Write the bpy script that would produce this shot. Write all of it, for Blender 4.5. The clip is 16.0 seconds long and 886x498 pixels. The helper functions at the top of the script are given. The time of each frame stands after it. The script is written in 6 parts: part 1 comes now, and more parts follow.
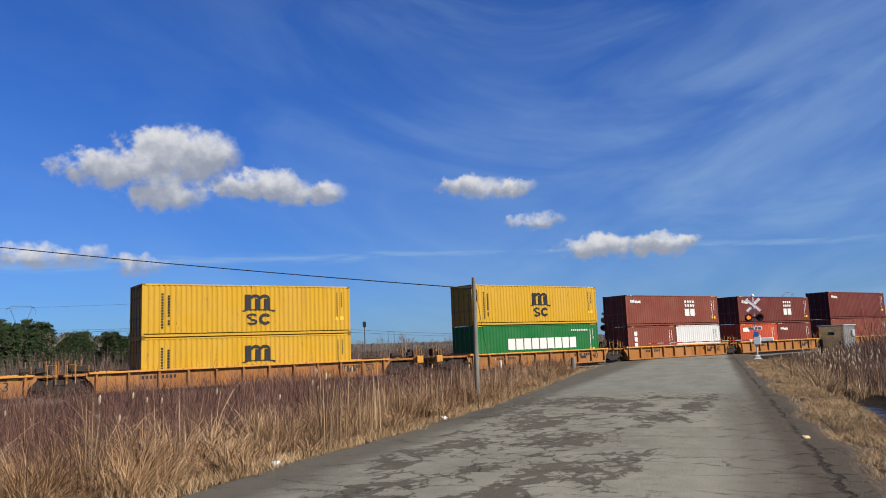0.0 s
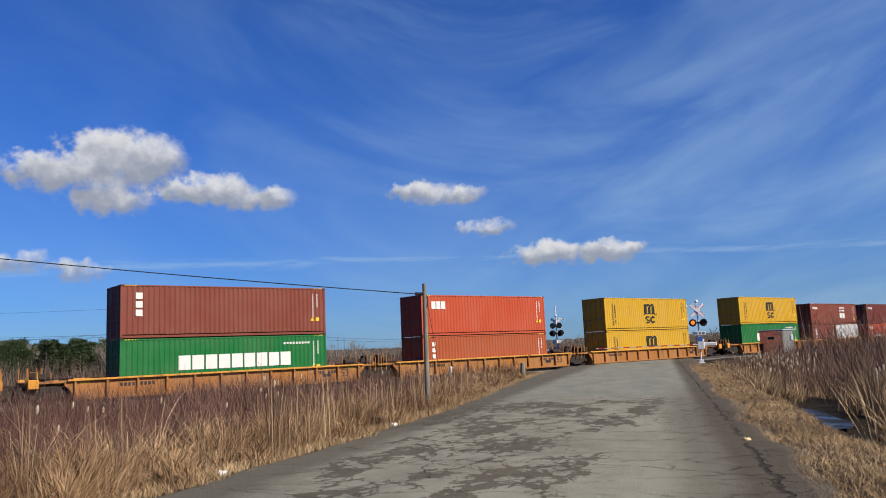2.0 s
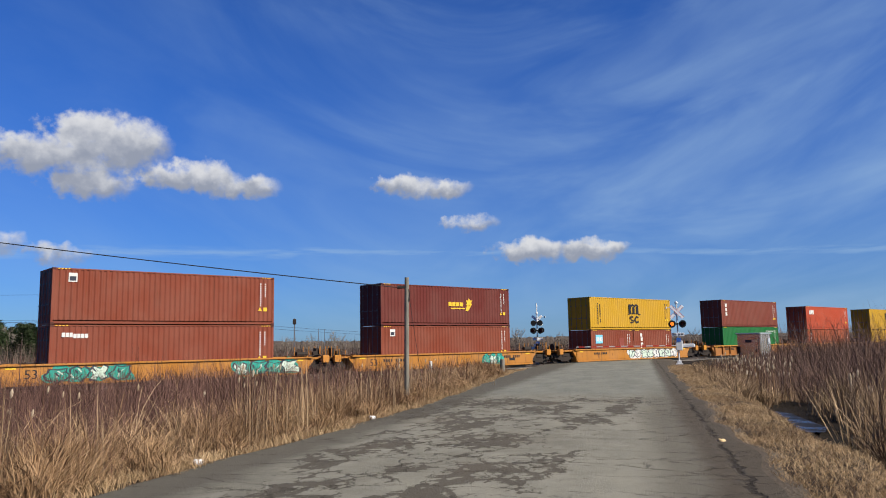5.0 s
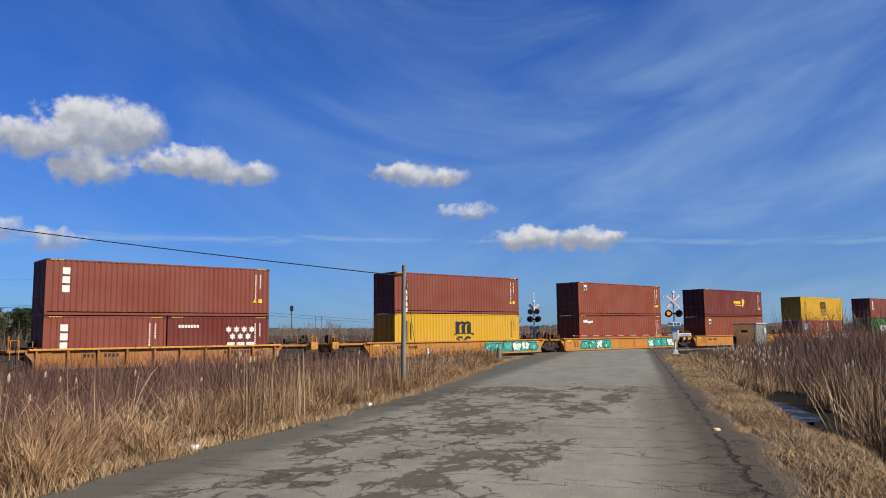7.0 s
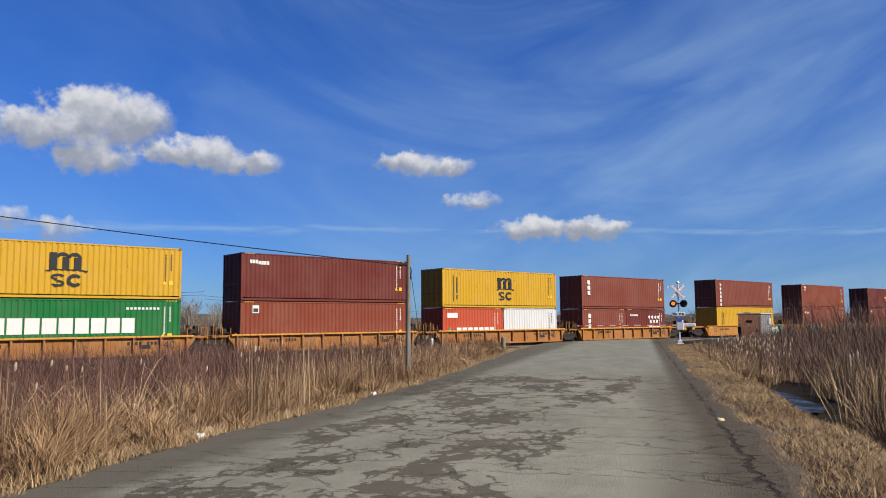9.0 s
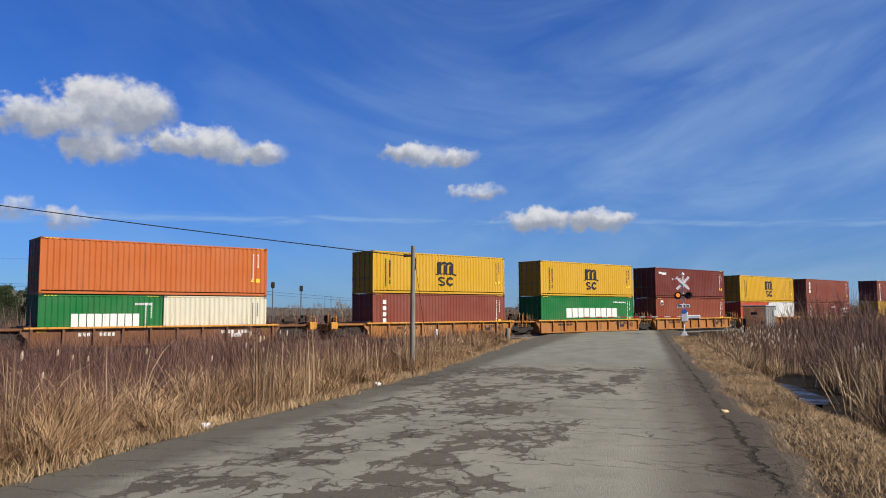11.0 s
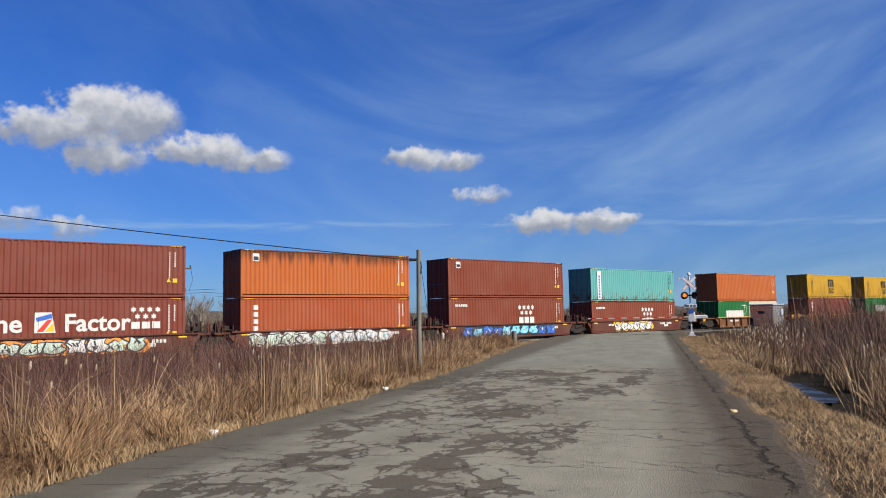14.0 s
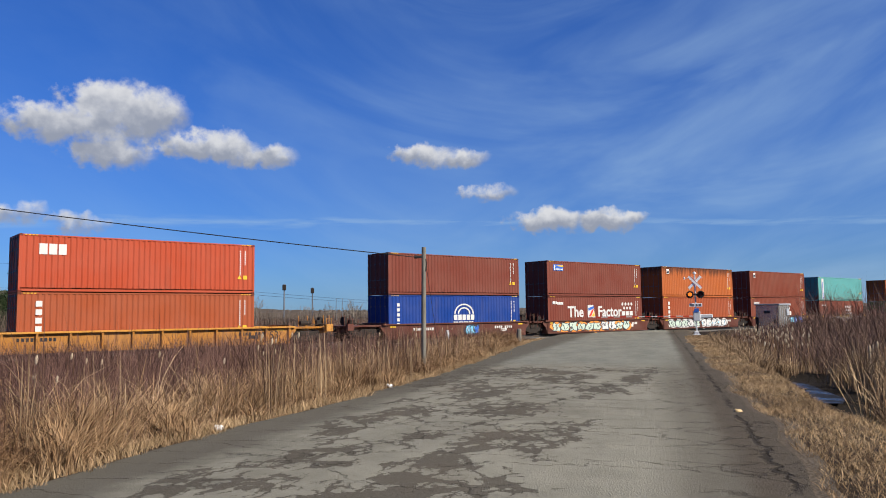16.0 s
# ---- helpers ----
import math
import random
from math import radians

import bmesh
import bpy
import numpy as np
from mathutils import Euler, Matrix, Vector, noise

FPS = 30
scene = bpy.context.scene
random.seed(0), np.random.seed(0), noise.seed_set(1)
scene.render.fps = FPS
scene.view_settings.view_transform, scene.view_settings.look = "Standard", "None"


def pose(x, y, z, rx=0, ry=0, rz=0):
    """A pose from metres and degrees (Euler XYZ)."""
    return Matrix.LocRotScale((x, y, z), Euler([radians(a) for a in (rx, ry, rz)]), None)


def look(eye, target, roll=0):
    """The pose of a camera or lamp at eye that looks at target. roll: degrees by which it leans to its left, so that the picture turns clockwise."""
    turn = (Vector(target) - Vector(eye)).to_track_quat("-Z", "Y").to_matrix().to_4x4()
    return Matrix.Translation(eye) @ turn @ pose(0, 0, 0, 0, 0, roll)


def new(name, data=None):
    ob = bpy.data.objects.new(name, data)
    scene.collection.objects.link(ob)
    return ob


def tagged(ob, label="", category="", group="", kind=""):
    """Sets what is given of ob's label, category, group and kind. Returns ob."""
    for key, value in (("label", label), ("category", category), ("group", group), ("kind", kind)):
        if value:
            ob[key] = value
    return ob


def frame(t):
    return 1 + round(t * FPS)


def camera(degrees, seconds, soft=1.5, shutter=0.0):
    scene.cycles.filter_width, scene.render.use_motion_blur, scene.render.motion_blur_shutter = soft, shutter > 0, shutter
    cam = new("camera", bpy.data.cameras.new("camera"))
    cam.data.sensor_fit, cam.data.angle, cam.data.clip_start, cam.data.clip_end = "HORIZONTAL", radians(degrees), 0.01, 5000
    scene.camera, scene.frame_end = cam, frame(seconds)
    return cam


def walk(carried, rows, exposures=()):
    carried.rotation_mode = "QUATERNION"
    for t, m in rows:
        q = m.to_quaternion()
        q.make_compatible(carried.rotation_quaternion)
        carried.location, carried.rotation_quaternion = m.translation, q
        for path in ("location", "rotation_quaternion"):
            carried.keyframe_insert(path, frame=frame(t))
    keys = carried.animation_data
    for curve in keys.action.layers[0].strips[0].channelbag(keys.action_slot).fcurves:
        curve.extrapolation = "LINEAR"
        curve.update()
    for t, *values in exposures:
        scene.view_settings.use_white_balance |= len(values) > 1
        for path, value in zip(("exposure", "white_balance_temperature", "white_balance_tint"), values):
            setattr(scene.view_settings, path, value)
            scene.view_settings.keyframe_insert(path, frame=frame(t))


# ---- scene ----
cam = camera(60.66, 16.0, soft=1.0)
EYE = (0.0, 0.0, 1.7)
PATH = [
    (0.0, -1.08, 7.36, 2.21),
    (0.5, -1.15, 7.49, 2.29),
    (1.0, -2.42, 7.67, 2.43),
    (1.5, -3.71, 7.67, 2.55),
    (2.0, -4.80, 7.66, 2.53),
    (2.5, -4.93, 7.68, 2.33),
    (3.0, -4.92, 7.59, 1.92),
    (3.5, -4.94, 7.43, 1.60),
    (4.0, -5.44, 7.37, 1.41),
    (6.5, -6.69, 6.59, 0.70),
    (7.0, -6.50, 6.30, 0.61),
    (7.5, -6.41, 6.06, 0.63),
    (8.0, -6.36, 5.85, 0.53),
    (8.5, -6.23, 5.71, 0.57),
    (9.0, -6.17, 5.53, 0.50),
    (11.5, -5.72, 4.78, 0.39),
    (12.0, -5.65, 4.76, 0.59),
    (12.5, -5.56, 4.82, 0.57),
    (13.0, -5.47, 4.88, 0.72),
    (13.5, -5.42, 5.04, 0.97),
    (14.0, -5.36, 5.13, 1.15),
    (14.5, -5.25, 5.12, 1.22),
    (15.0, -5.13, 5.10, 1.15),
    (15.5, -5.02, 5.06, 1.08),
    (16.0, -5.00, 4.94, 0.74),
]
walk(cam, [(t, pose(*EYE, 90 + p, r, y)) for t, y, p, r in PATH])

# ---- world, sun, exposure ----
SUN_AZ, SUN_EL = 128.0, 37.0  # degrees clockwise from +y, degrees up
scene.view_settings.exposure = 0.62


class Nodes:
    """Short hand for node trees."""

    def __init__(self, tree):
        self.t = tree
        tree.nodes.clear()

    def put(self, kind, ins=None, **props):
        n = self.t.nodes.new(kind)
        if "operation" in props:
            n.operation = props["operation"]
        if "use_clamp" in props:
            n.use_clamp = props["use_clamp"]
        if "interpolation_type" in props:
            n.interpolation_type = props["interpolation_type"]
        if "feature" in props:
            n.feature = props["feature"]
        for k, v in (ins or {}).items():
            if isinstance(v, bpy.types.NodeSocket):
                self.t.links.new(v, n.inputs[k])
            else:
                n.inputs[k].default_value = v
        return n

    def math(self, op, a, b=0.0, c=0.0, clamp=False):
        return self.put("ShaderNodeMath", {0: a, 1: b, 2: c}, operation=op, use_clamp=clamp).outputs[0]

    def noise(self, vec, scale, detail=4.0, rough=0.55, dist=0.0):
        return self.put("ShaderNodeTexNoise", {"Vector": vec, "Scale": scale, "Detail": detail, "Roughness": rough, "Distortion": dist}).outputs["Fac"]

    def step(self, x, lo, hi, a=0.0, b=1.0):
        return self.put("ShaderNodeMapRange", {"Value": x, "From Min": lo, "From Max": hi, "To Min": a, "To Max": b}, interpolation_type="SMOOTHSTEP").outputs[0]

    def mix(self, f, a, b, mode="MIX"):
        n = self.t.nodes.new("ShaderNodeMix")
        n.data_type, n.blend_type = "RGBA", mode
        for i, v in ((0, f), (6, a), (7, b)):
            if isinstance(v, bpy.types.NodeSocket):
                self.t.links.new(v, n.inputs[i])
            else:
                n.inputs[i].default_value = v if i == 0 or len(v) == 4 else (*v, 1)
        return n.outputs[2]

    def scaled(self, vec, sx, sy, sz):
        return self.put("ShaderNodeMapping", {"Vector": vec, "Scale": (sx, sy, sz)}).outputs[0]


# clouds: azimuth, elevation, half width, half height (degrees), density
CUMULUS = [
    (-17.4, 14.3, 3.3, 1.6, 1.0), (-19.2, 14.9, 2.4, 1.3, 1.0), (-22.6, 13.2, 2.9, 1.2, 0.95), (-18.8, 11.6, 2.5, 1.0, 0.85),
    (-11.4, 12.2, 2.6, 1.05, 0.9), (-8.3, 11.7, 2.0, 0.7, 0.8), (-13.8, 12.2, 2.2, 0.8, 0.85), (-20.5, 13.2, 3.0, 1.3, 0.9),
    (3.8, 12.0, 2.2, 0.75, 0.9), (6.6, 11.6, 1.8, 0.55, 0.85), (8.7, 9.1, 1.7, 0.5, 0.5),
    (13.2, 6.85, 2.6, 0.75, 1.0), (16.8, 6.75, 2.4, 0.6, 0.95), (19.2, 6.9, 1.1, 0.35, 0.8),
    (-20.6, 6.6, 2.0, 0.55, 0.45), (-24.6, 7.1, 1.5, 0.6, 0.5),
    (-27.5, 7.0, 2.2, 0.7, 0.6),
]


SKY_LOW, SKY_HIGH = (0.34, 0.64, 1.29), (0.30, 0.70, 1.54)
SKY_TOP = (0.05, 0.14, 0.42)
CLOUD_TOP, CLOUD_UNDER, CLOUD_THIN = (9.4, 9.5, 9.8), (4.0, 4.4, 5.4), (4.3, 6.5, 9.4)


def build_world():
    world = bpy.data.worlds.new("sky")
    scene.world = world
    world.use_nodes = True
    n = Nodes(world.node_tree)
    sky = n.put("ShaderNodeTexSky")
    sky.sky_type, sky.sun_disc = "NISHITA", False
    sky.sun_elevation, sky.sun_rotation = radians(SUN_EL), radians(SUN_AZ)
    sky.air_density, sky.dust_density, sky.ozone_density = 1.0, 0.2, 2.5
    d = n.put("ShaderNodeTexCoord").outputs["Generated"]
    x, y, z = n.put("ShaderNodeSeparateXYZ", {0: d}).outputs
    az = n.math("MULTIPLY", n.math("ARCTAN2", x, y), 57.2958)
    el = n.math("MULTIPLY", n.math("ARCSINE", z), 57.2958)
    flat = n.put("ShaderNodeCombineXYZ", {0: az, 1: el, 2: 0.0}).outputs[0]
    # high thin cloud, drawn out in long soft wisps
    bow = n.math("MULTIPLY", n.math("SINE", n.math("MULTIPLY_ADD", az, 0.0667, 0.667)), 6.0)
    lay = n.put("ShaderNodeCombineXYZ", {0: az, 1: n.math("ADD", el, bow), 2: 0.0}).outputs[0]
    big = n.noise(n.scaled(lay, 0.05, 0.13, 1), 1.0, 5, 0.55, 0.8)
    fine = n.noise(n.scaled(lay, 0.075, 0.24, 1), 1.0, 5, 0.48, 0.5)
    cirrus = n.math("MULTIPLY", n.step(big, 0.30, 0.70), n.step(fine, 0.0, 0.95))
    low = n.math("MULTIPLY", n.math("MULTIPLY", n.step(el, 26.0, 3.0, 0.8, 1.15), n.step(el, 42.0, 23.0, 0.03, 1.0)), n.step(az, -28.0, 22.0, 0.25, 1.15))
    haze = n.math("MULTIPLY", n.math("MULTIPLY", n.step(az, -12.0, 26.0), n.step(el, 24.0, 8.0)), n.step(big, 0.2, 0.75, 0.08, 0.25))
    cirrus = n.math("MULTIPLY_ADD", n.math("MULTIPLY", cirrus, low), 0.50, haze, clamp=True)
    # one long thin streak low over the horizon
    wave = n.noise(n.scaled(flat, 0.09, 0.5, 1), 1.0, 4)
    mid = n.math("ADD", n.math("MULTIPLY_ADD", n.math("MULTIPLY", az, az), -0.0009, 6.35), n.math("MULTIPLY", wave, 1.3))
    off = n.math("DIVIDE", n.math("SUBTRACT", el, mid), 0.34)
    streak = n.math("POWER", 2.718, n.math("MULTIPLY", n.math("MULTIPLY", off, off), -1.0))
    broken = n.noise(n.scaled(flat, 0.22, 2.2, 1), 1.0, 5)
    streak = n.math("MULTIPLY", streak, n.step(broken, 0.3, 0.66, 0.1, 0.5))
    thin = n.math("MAXIMUM", cirrus, streak)
    # heaped clouds
    warp = n.put("ShaderNodeTexNoise", {"Vector": flat, "Scale": 0.5, "Detail": 4.0, "Roughness": 0.55}).outputs["Color"]
    wx, wy, _ = n.put("ShaderNodeSeparateXYZ", {0: warp}).outputs
    cx = n.math("ADD", az, n.math("MULTIPLY_ADD", wx, 3.4, -1.7))
    cy = n.math("ADD", el, n.math("MULTIPLY_ADD", wy, 2.0, -1.0))
    heap, weight, rise = None, None, None
    for a, e, w, h, k in CUMULUS:
        qx = n.math("DIVIDE", n.math("SUBTRACT", cx, a), w * 1.28)
        qy = n.math("DIVIDE", n.math("SUBTRACT", cy, e), h * 1.28)
        r2 = n.math("ADD", n.math("MULTIPLY", qx, qx), n.math("MULTIPLY", qy, qy))
        m = n.math("MULTIPLY", n.math("SUBTRACT", 1.0, r2), k)
        heap = m if heap is None else n.math("SMOOTH_MAX", heap, m, 0.3)
        p = n.math("MAXIMUM", n.math("ADD", m, 0.25), 0.0)
        weight = n.math("ADD", weight or 0.001, p)
        rise = n.math("ADD", rise or 0.0, n.math("MULTIPLY", p, qy))
    puff = n.noise(flat, 1.0, 7, 0.56)
    dens = n.math("ADD", heap, n.math("MULTIPLY_ADD", puff, 1.6, -0.84))
    cover = n.math("MULTIPLY", n.step(dens, -0.18, 0.70), 0.97)
    # grey beneath, where a heap is thick and turned from the sun
    tone = n.math("ADD", n.math("DIVIDE", rise, weight), n.math("MULTIPLY_ADD", n.noise(flat, 0.9, 5, 0.5), 1.3, -0.65))
    lit = n.mix(n.step(tone, -0.50, 0.75), CLOUD_UNDER, CLOUD_TOP)
    # the blue, deeper overhead than the plain model gives
    deep = n.mix(n.step(el, 1.0, 24.0), SKY_LOW, SKY_HIGH)
    # unseen sky above the view, dimmed to weaken the fill light in shade
    deep = n.mix(n.step(el, 23.0, 44.0), deep, SKY_TOP)
    blue = n.mix(1.0, sky.outputs[0], deep, "MULTIPLY")
    veil = n.mix(thin, blue, CLOUD_THIN)
    final = n.mix(cover, veil, lit)
    bg = n.put("ShaderNodeBackground", {"Color": final, "Strength": 0.05})
    n.put("ShaderNodeOutputWorld", {"Surface": bg.outputs[0]})


build_world()
sun = new("sun", bpy.data.lights.new("sun", "SUN"))
sun.data.energy, sun.data.angle, sun.data.color = 5.0, radians(0.55), (1.0, 0.93, 0.82)
sun_way = Vector((math.sin(radians(SUN_AZ)) * math.cos(radians(SUN_EL)), math.cos(radians(SUN_AZ)) * math.cos(radians(SUN_EL)), math.sin(radians(SUN_EL))))
sun.matrix_world = look(sun_way * 50, (0, 0, 0))


# ---- materials ----
def material(name, build):
    m = bpy.data.materials.new(name)
    m.use_nodes = True
    n = Nodes(m.node_tree)
    ins = build(n)
    bump = ins.pop("bump", None)
    if bump:
        ins["Normal"] = n.put("ShaderNodeBump", {"Height": bump[0], "Strength": bump[1], "Distance": bump[2]}).outputs[0]
    b = n.put("ShaderNodeBsdfPrincipled", {k: (((*v, 1) if isinstance(v, tuple) and len(v) == 3 else v)) for k, v in ins.items()})
    n.put("ShaderNodeOutputMaterial", {"Surface": b.outputs[0]})
    return m


def obj_co(n):
    return n.put("ShaderNodeTexCoord").outputs["Object"]


def paint_nodes(rust, fade, grime=0.4, soot=0.0, low=0.0):
    def build(n):
        co = obj_co(n)
        info = n.put("ShaderNodeObjectInfo")
        seed = n.math("MULTIPLY", info.outputs["Random"], 40.0)
        co = n.put("ShaderNodeVectorMath", {0: co, 1: n.put("ShaderNodeCombineXYZ", {0: seed, 1: 0.0, 2: seed}).outputs[0]}, operation="ADD").outputs[0]
        cloud = n.noise(co, 0.55, 5)
        streak = n.noise(n.scaled(co, 2.2, 1, 0.16), 1.6, 6, 0.6)
        c = n.mix(n.step(cloud, 0.3, 0.75, 0.0, fade), info.outputs["Color"], (0.45, 0.38, 0.32))
        c = n.mix(n.step(streak, 0.5, 0.85, 0.0, grime), c, (0.07, 0.045, 0.032))
        spots = n.noise(n.scaled(co, 1.6, 1, 0.5), 2.6, 8, 0.7)
        z = n.put("ShaderNodeSeparateXYZ", {0: obj_co(n)}).outputs[2]
        if low:
            spots = n.math("ADD", spots, n.step(n.math("MULTIPLY_ADD", streak, 0.8, z), 1.9, 0.5, 0.0, low))
        if soot:
            runs = n.noise(n.scaled(co, 1, 1, 0.05), 3.4, 3, 0.6)
            fall = n.step(n.math("MULTIPLY_ADD", runs, 1.9, z), 2.9, 3.7)
            c = n.mix(n.math("MULTIPLY", fall, soot), c, (0.045, 0.022, 0.014))
        lo = 0.72 - rust
        c = n.mix(n.step(spots, lo, lo + 0.07, 0.0, 0.85), c, (0.13, 0.055, 0.025))
        return {"Base Color": c, "Roughness": n.step(cloud, 0.3, 0.7, 0.5, 0.7), "Specular IOR Level": 0.15, "bump": (spots, 0.12, 0.01)}
    return build


def plain_nodes(col, rough=0.6, metal=0.0, vary=0.35, scale=6.0, other=None):
    def build(n):
        co = obj_co(n)
        f = n.noise(co, scale, 6, 0.62)
        g = n.noise(co, scale * 0.13, 4)
        c = n.mix(n.step(f, 0.3, 0.75, 0.0, vary), col, other or tuple(v * 0.45 for v in col))
        c = n.mix(n.step(g, 0.35, 0.75, 0.0, vary * 0.8), c, tuple(min(1, v * 1.35) for v in col))
        return {"Base Color": c, "Roughness": rough, "Metallic": metal, "Specular IOR Level": 0.2, "bump": (f, 0.15, 0.01)}
    return build


def stalk_nodes(a, b, c):
    def build(n):
        rnd = n.put("ShaderNodeNewGeometry").outputs["Random Per Island"]
        co = obj_co(n)
        big = n.noise(co, 0.35, 4)
        col = n.mix(rnd, a, b)
        col = n.mix(n.step(big, 0.35, 0.68, 0.0, 0.75), col, c)
        return {"Base Color": col, "Roughness": 0.8, "Specular IOR Level": 0.12}
    return build


def asphalt_nodes(n):
    co = obj_co(n)
    x, y, _ = n.put("ShaderNodeSeparateXYZ", {0: co}).outputs
    grit = n.noise(co, 70.0, 5, 0.75)
    speck = n.put("ShaderNodeTexVoronoi", {"Vector": co, "Scale": 45.0}).outputs["Distance"]
    mid = n.noise(co, 1.3, 7, 0.66)
    wide = n.noise(n.scaled(co, 1.0, 0.25, 1), 0.6, 5)
    c = n.mix(n.step(mid, 0.3, 0.7), (0.150, 0.143, 0.118), (0.215, 0.206, 0.170))
    c = n.mix(n.step(wide, 0.35, 0.7, 0.0, 0.6), c, (0.262, 0.252, 0.208))
    # far stretch: a newer, even, slightly green-grey dressing
    fresh = n.step(n.math("ADD", y, n.math("MULTIPLY", mid, 4.0)), 13.0, 17.0)
    c = n.mix(n.math("MULTIPLY", fresh, 0.75), c, n.mix(n.step(n.noise(n.scaled(co, 1.0, 0.4, 1), 0.9, 7, 0.65), 0.35, 0.65), (0.135, 0.142, 0.126), (0.195, 0.198, 0.172)))
    warp = n.put("ShaderNodeTexNoise", {"Vector": co, "Scale": 1.1, "Detail": 7.0, "Roughness": 0.68}).outputs["Color"]
    wco = n.put("ShaderNodeVectorMath", {0: co, 1: n.put("ShaderNodeVectorMath", {0: warp, "Scale": 0.75}, operation="SCALE").outputs[0]}, operation="ADD").outputs[0]
    # broken-up surface: pale islands left standing in the bared dark layer, across the left lane and in a band further on
    fray = n.math("MULTIPLY_ADD", n.noise(n.scaled(co, 1.3, 0.8, 1), 7.0, 6, 0.75), 0.24, -0.12)
    scab = n.math("ADD", n.noise(n.scaled(wco, 1.2, 0.7, 1), 0.9, 6, 0.62, 0.2), fray)
    isle = n.put("ShaderNodeTexVoronoi", {"Vector": n.scaled(wco, 2.5, 1.5, 1), "Scale": 1.0, "Randomness": 1.0}, feature="DISTANCE_TO_EDGE").outputs["Distance"]
    chip = n.put("ShaderNodeTexVoronoi", {"Vector": n.scaled(wco, 6.0, 3.6, 1), "Scale": 1.0, "Randomness": 1.0}, feature="DISTANCE_TO_EDGE").outputs["Distance"]
    isle = n.math("MINIMUM", isle, n.math("MULTIPLY_ADD", chip, 0.9, 0.06))
    lane = n.math("MULTIPLY", n.math("MULTIPLY", n.step(x, -3.2, -2.2), n.step(x, 2.0, -0.8)), n.step(y, 15.0, 8.0))
    band = n.math("MULTIPLY", n.math("MULTIPLY", n.step(y, 3.0, 6.0), n.step(y, 14.5, 10.0)), n.step(x, 2.6, 1.8))
    where = n.math("MAXIMUM", lane, n.math("MULTIPLY", band, 0.95))
    gape = n.math("MULTIPLY_ADD", n.math("SUBTRACT", n.math("MULTIPLY_ADD", where, 0.16, scab), 0.600), 1.5, 0.0)
    worn = n.step(n.math("SUBTRACT", gape, n.math("MULTIPLY_ADD", fray, 0.5, isle)), -0.012, 0.018)
    worn = n.math("MULTIPLY", worn, n.step(where, 0.02, 0.2))
    dark = n.mix(grit, (0.016, 0.013, 0.010), (0.085, 0.070, 0.054))
    c = n.mix(n.math("MULTIPLY", worn, 0.78), c, dark)
    stain = n.math("MULTIPLY", n.step(n.noise(wco, 0.5, 5), 0.5, 0.7), where)
    c = n.mix(n.math("MULTIPLY", stain, 0.45), c, (0.105, 0.086, 0.066))
    # darker strip, then the muddy edge
    ex = n.math("ADD", x, n.math("MULTIPLY_ADD", mid, 0.5, -0.25))
    strip = n.step(ex, 1.9, 2.7)
    c = n.mix(n.math("MULTIPLY", strip, n.math("MULTIPLY", n.step(y, 24.0, 6.0), 0.75)), c, (0.092, 0.082, 0.066))
    mud = n.step(ex, 2.75, 3.2)
    c = n.mix(n.math("MULTIPLY", mud, 0.85), c, n.mix(n.noise(co, 3.0, 6, 0.7), (0.034, 0.026, 0.019), (0.085, 0.068, 0.052)))
    seam = n.math("ADD", x, n.math("MULTIPLY_ADD", n.noise(co, 1.7, 6, 0.7), 0.55, -0.275))
    gone = n.math("MULTIPLY", n.step(n.math("ABSOLUTE", n.math("SUBTRACT", seam, 3.42)), 0.055, 0.02), n.step(n.noise(co, 0.8, 5, 0.6), 0.38, 0.52, 0.05, 0.8))
    c = n.mix(gone, c, (0.016, 0.013, 0.010))
    left = n.step(n.math("ADD", x, n.math("MULTIPLY", mid, 0.9)), -2.0, -2.9)
    c = n.mix(n.math("MULTIPLY", left, 0.85), c, n.mix(grit, (0.035, 0.031, 0.026), (0.120, 0.108, 0.088)))
    # fine cracks
    crack = n.put("ShaderNodeTexVoronoi", {"Vector": n.scaled(wco, 0.26, 0.85, 1), "Scale": 1.0}, feature="DISTANCE_TO_EDGE").outputs["Distance"]
    crack2 = n.put("ShaderNodeTexVoronoi", {"Vector": n.scaled(wco, 1.1, 1.7, 1), "Scale": 1.0}, feature="DISTANCE_TO_EDGE").outputs["Distance"]
    some = n.step(n.noise(co, 0.45, 3), 0.47, 0.62)
    lines = n.math("MAXIMUM", n.step(crack, 0.010, 0.002), n.math("MULTIPLY", n.step(crack2, 0.024, 0.006), some))
    lines = n.math("MULTIPLY", n.math("MULTIPLY", lines, n.math("SUBTRACT", 1.0, fresh)), n.step(n.noise(co, 2.5, 4), 0.35, 0.55))
    c = n.mix(n.math("MULTIPLY", lines, 0.55), c, (0.035, 0.029, 0.023))
    c = n.mix(n.step(grit, 0.45, 0.72, 0.0, 0.40), c, n.mix(0.3, c, (0.34, 0.32, 0.28)))
    c = n.mix(n.step(grit, 0.5, 0.3, 0.0, 0.45), c, n.mix(0.5, c, (0.02, 0.02, 0.018)))
    h = n.math("SUBTRACT", n.math("MULTIPLY_ADD", grit, 0.35, n.math("MULTIPLY", speck, 0.25)), n.math("ADD", n.math("MULTIPLY", worn, 0.55), n.math("ADD", lines, gone)))
    return {"Base Color": c, "Roughness": 0.92, "Specular IOR Level": 0.1, "bump": (h, 0.8, 0.03)}


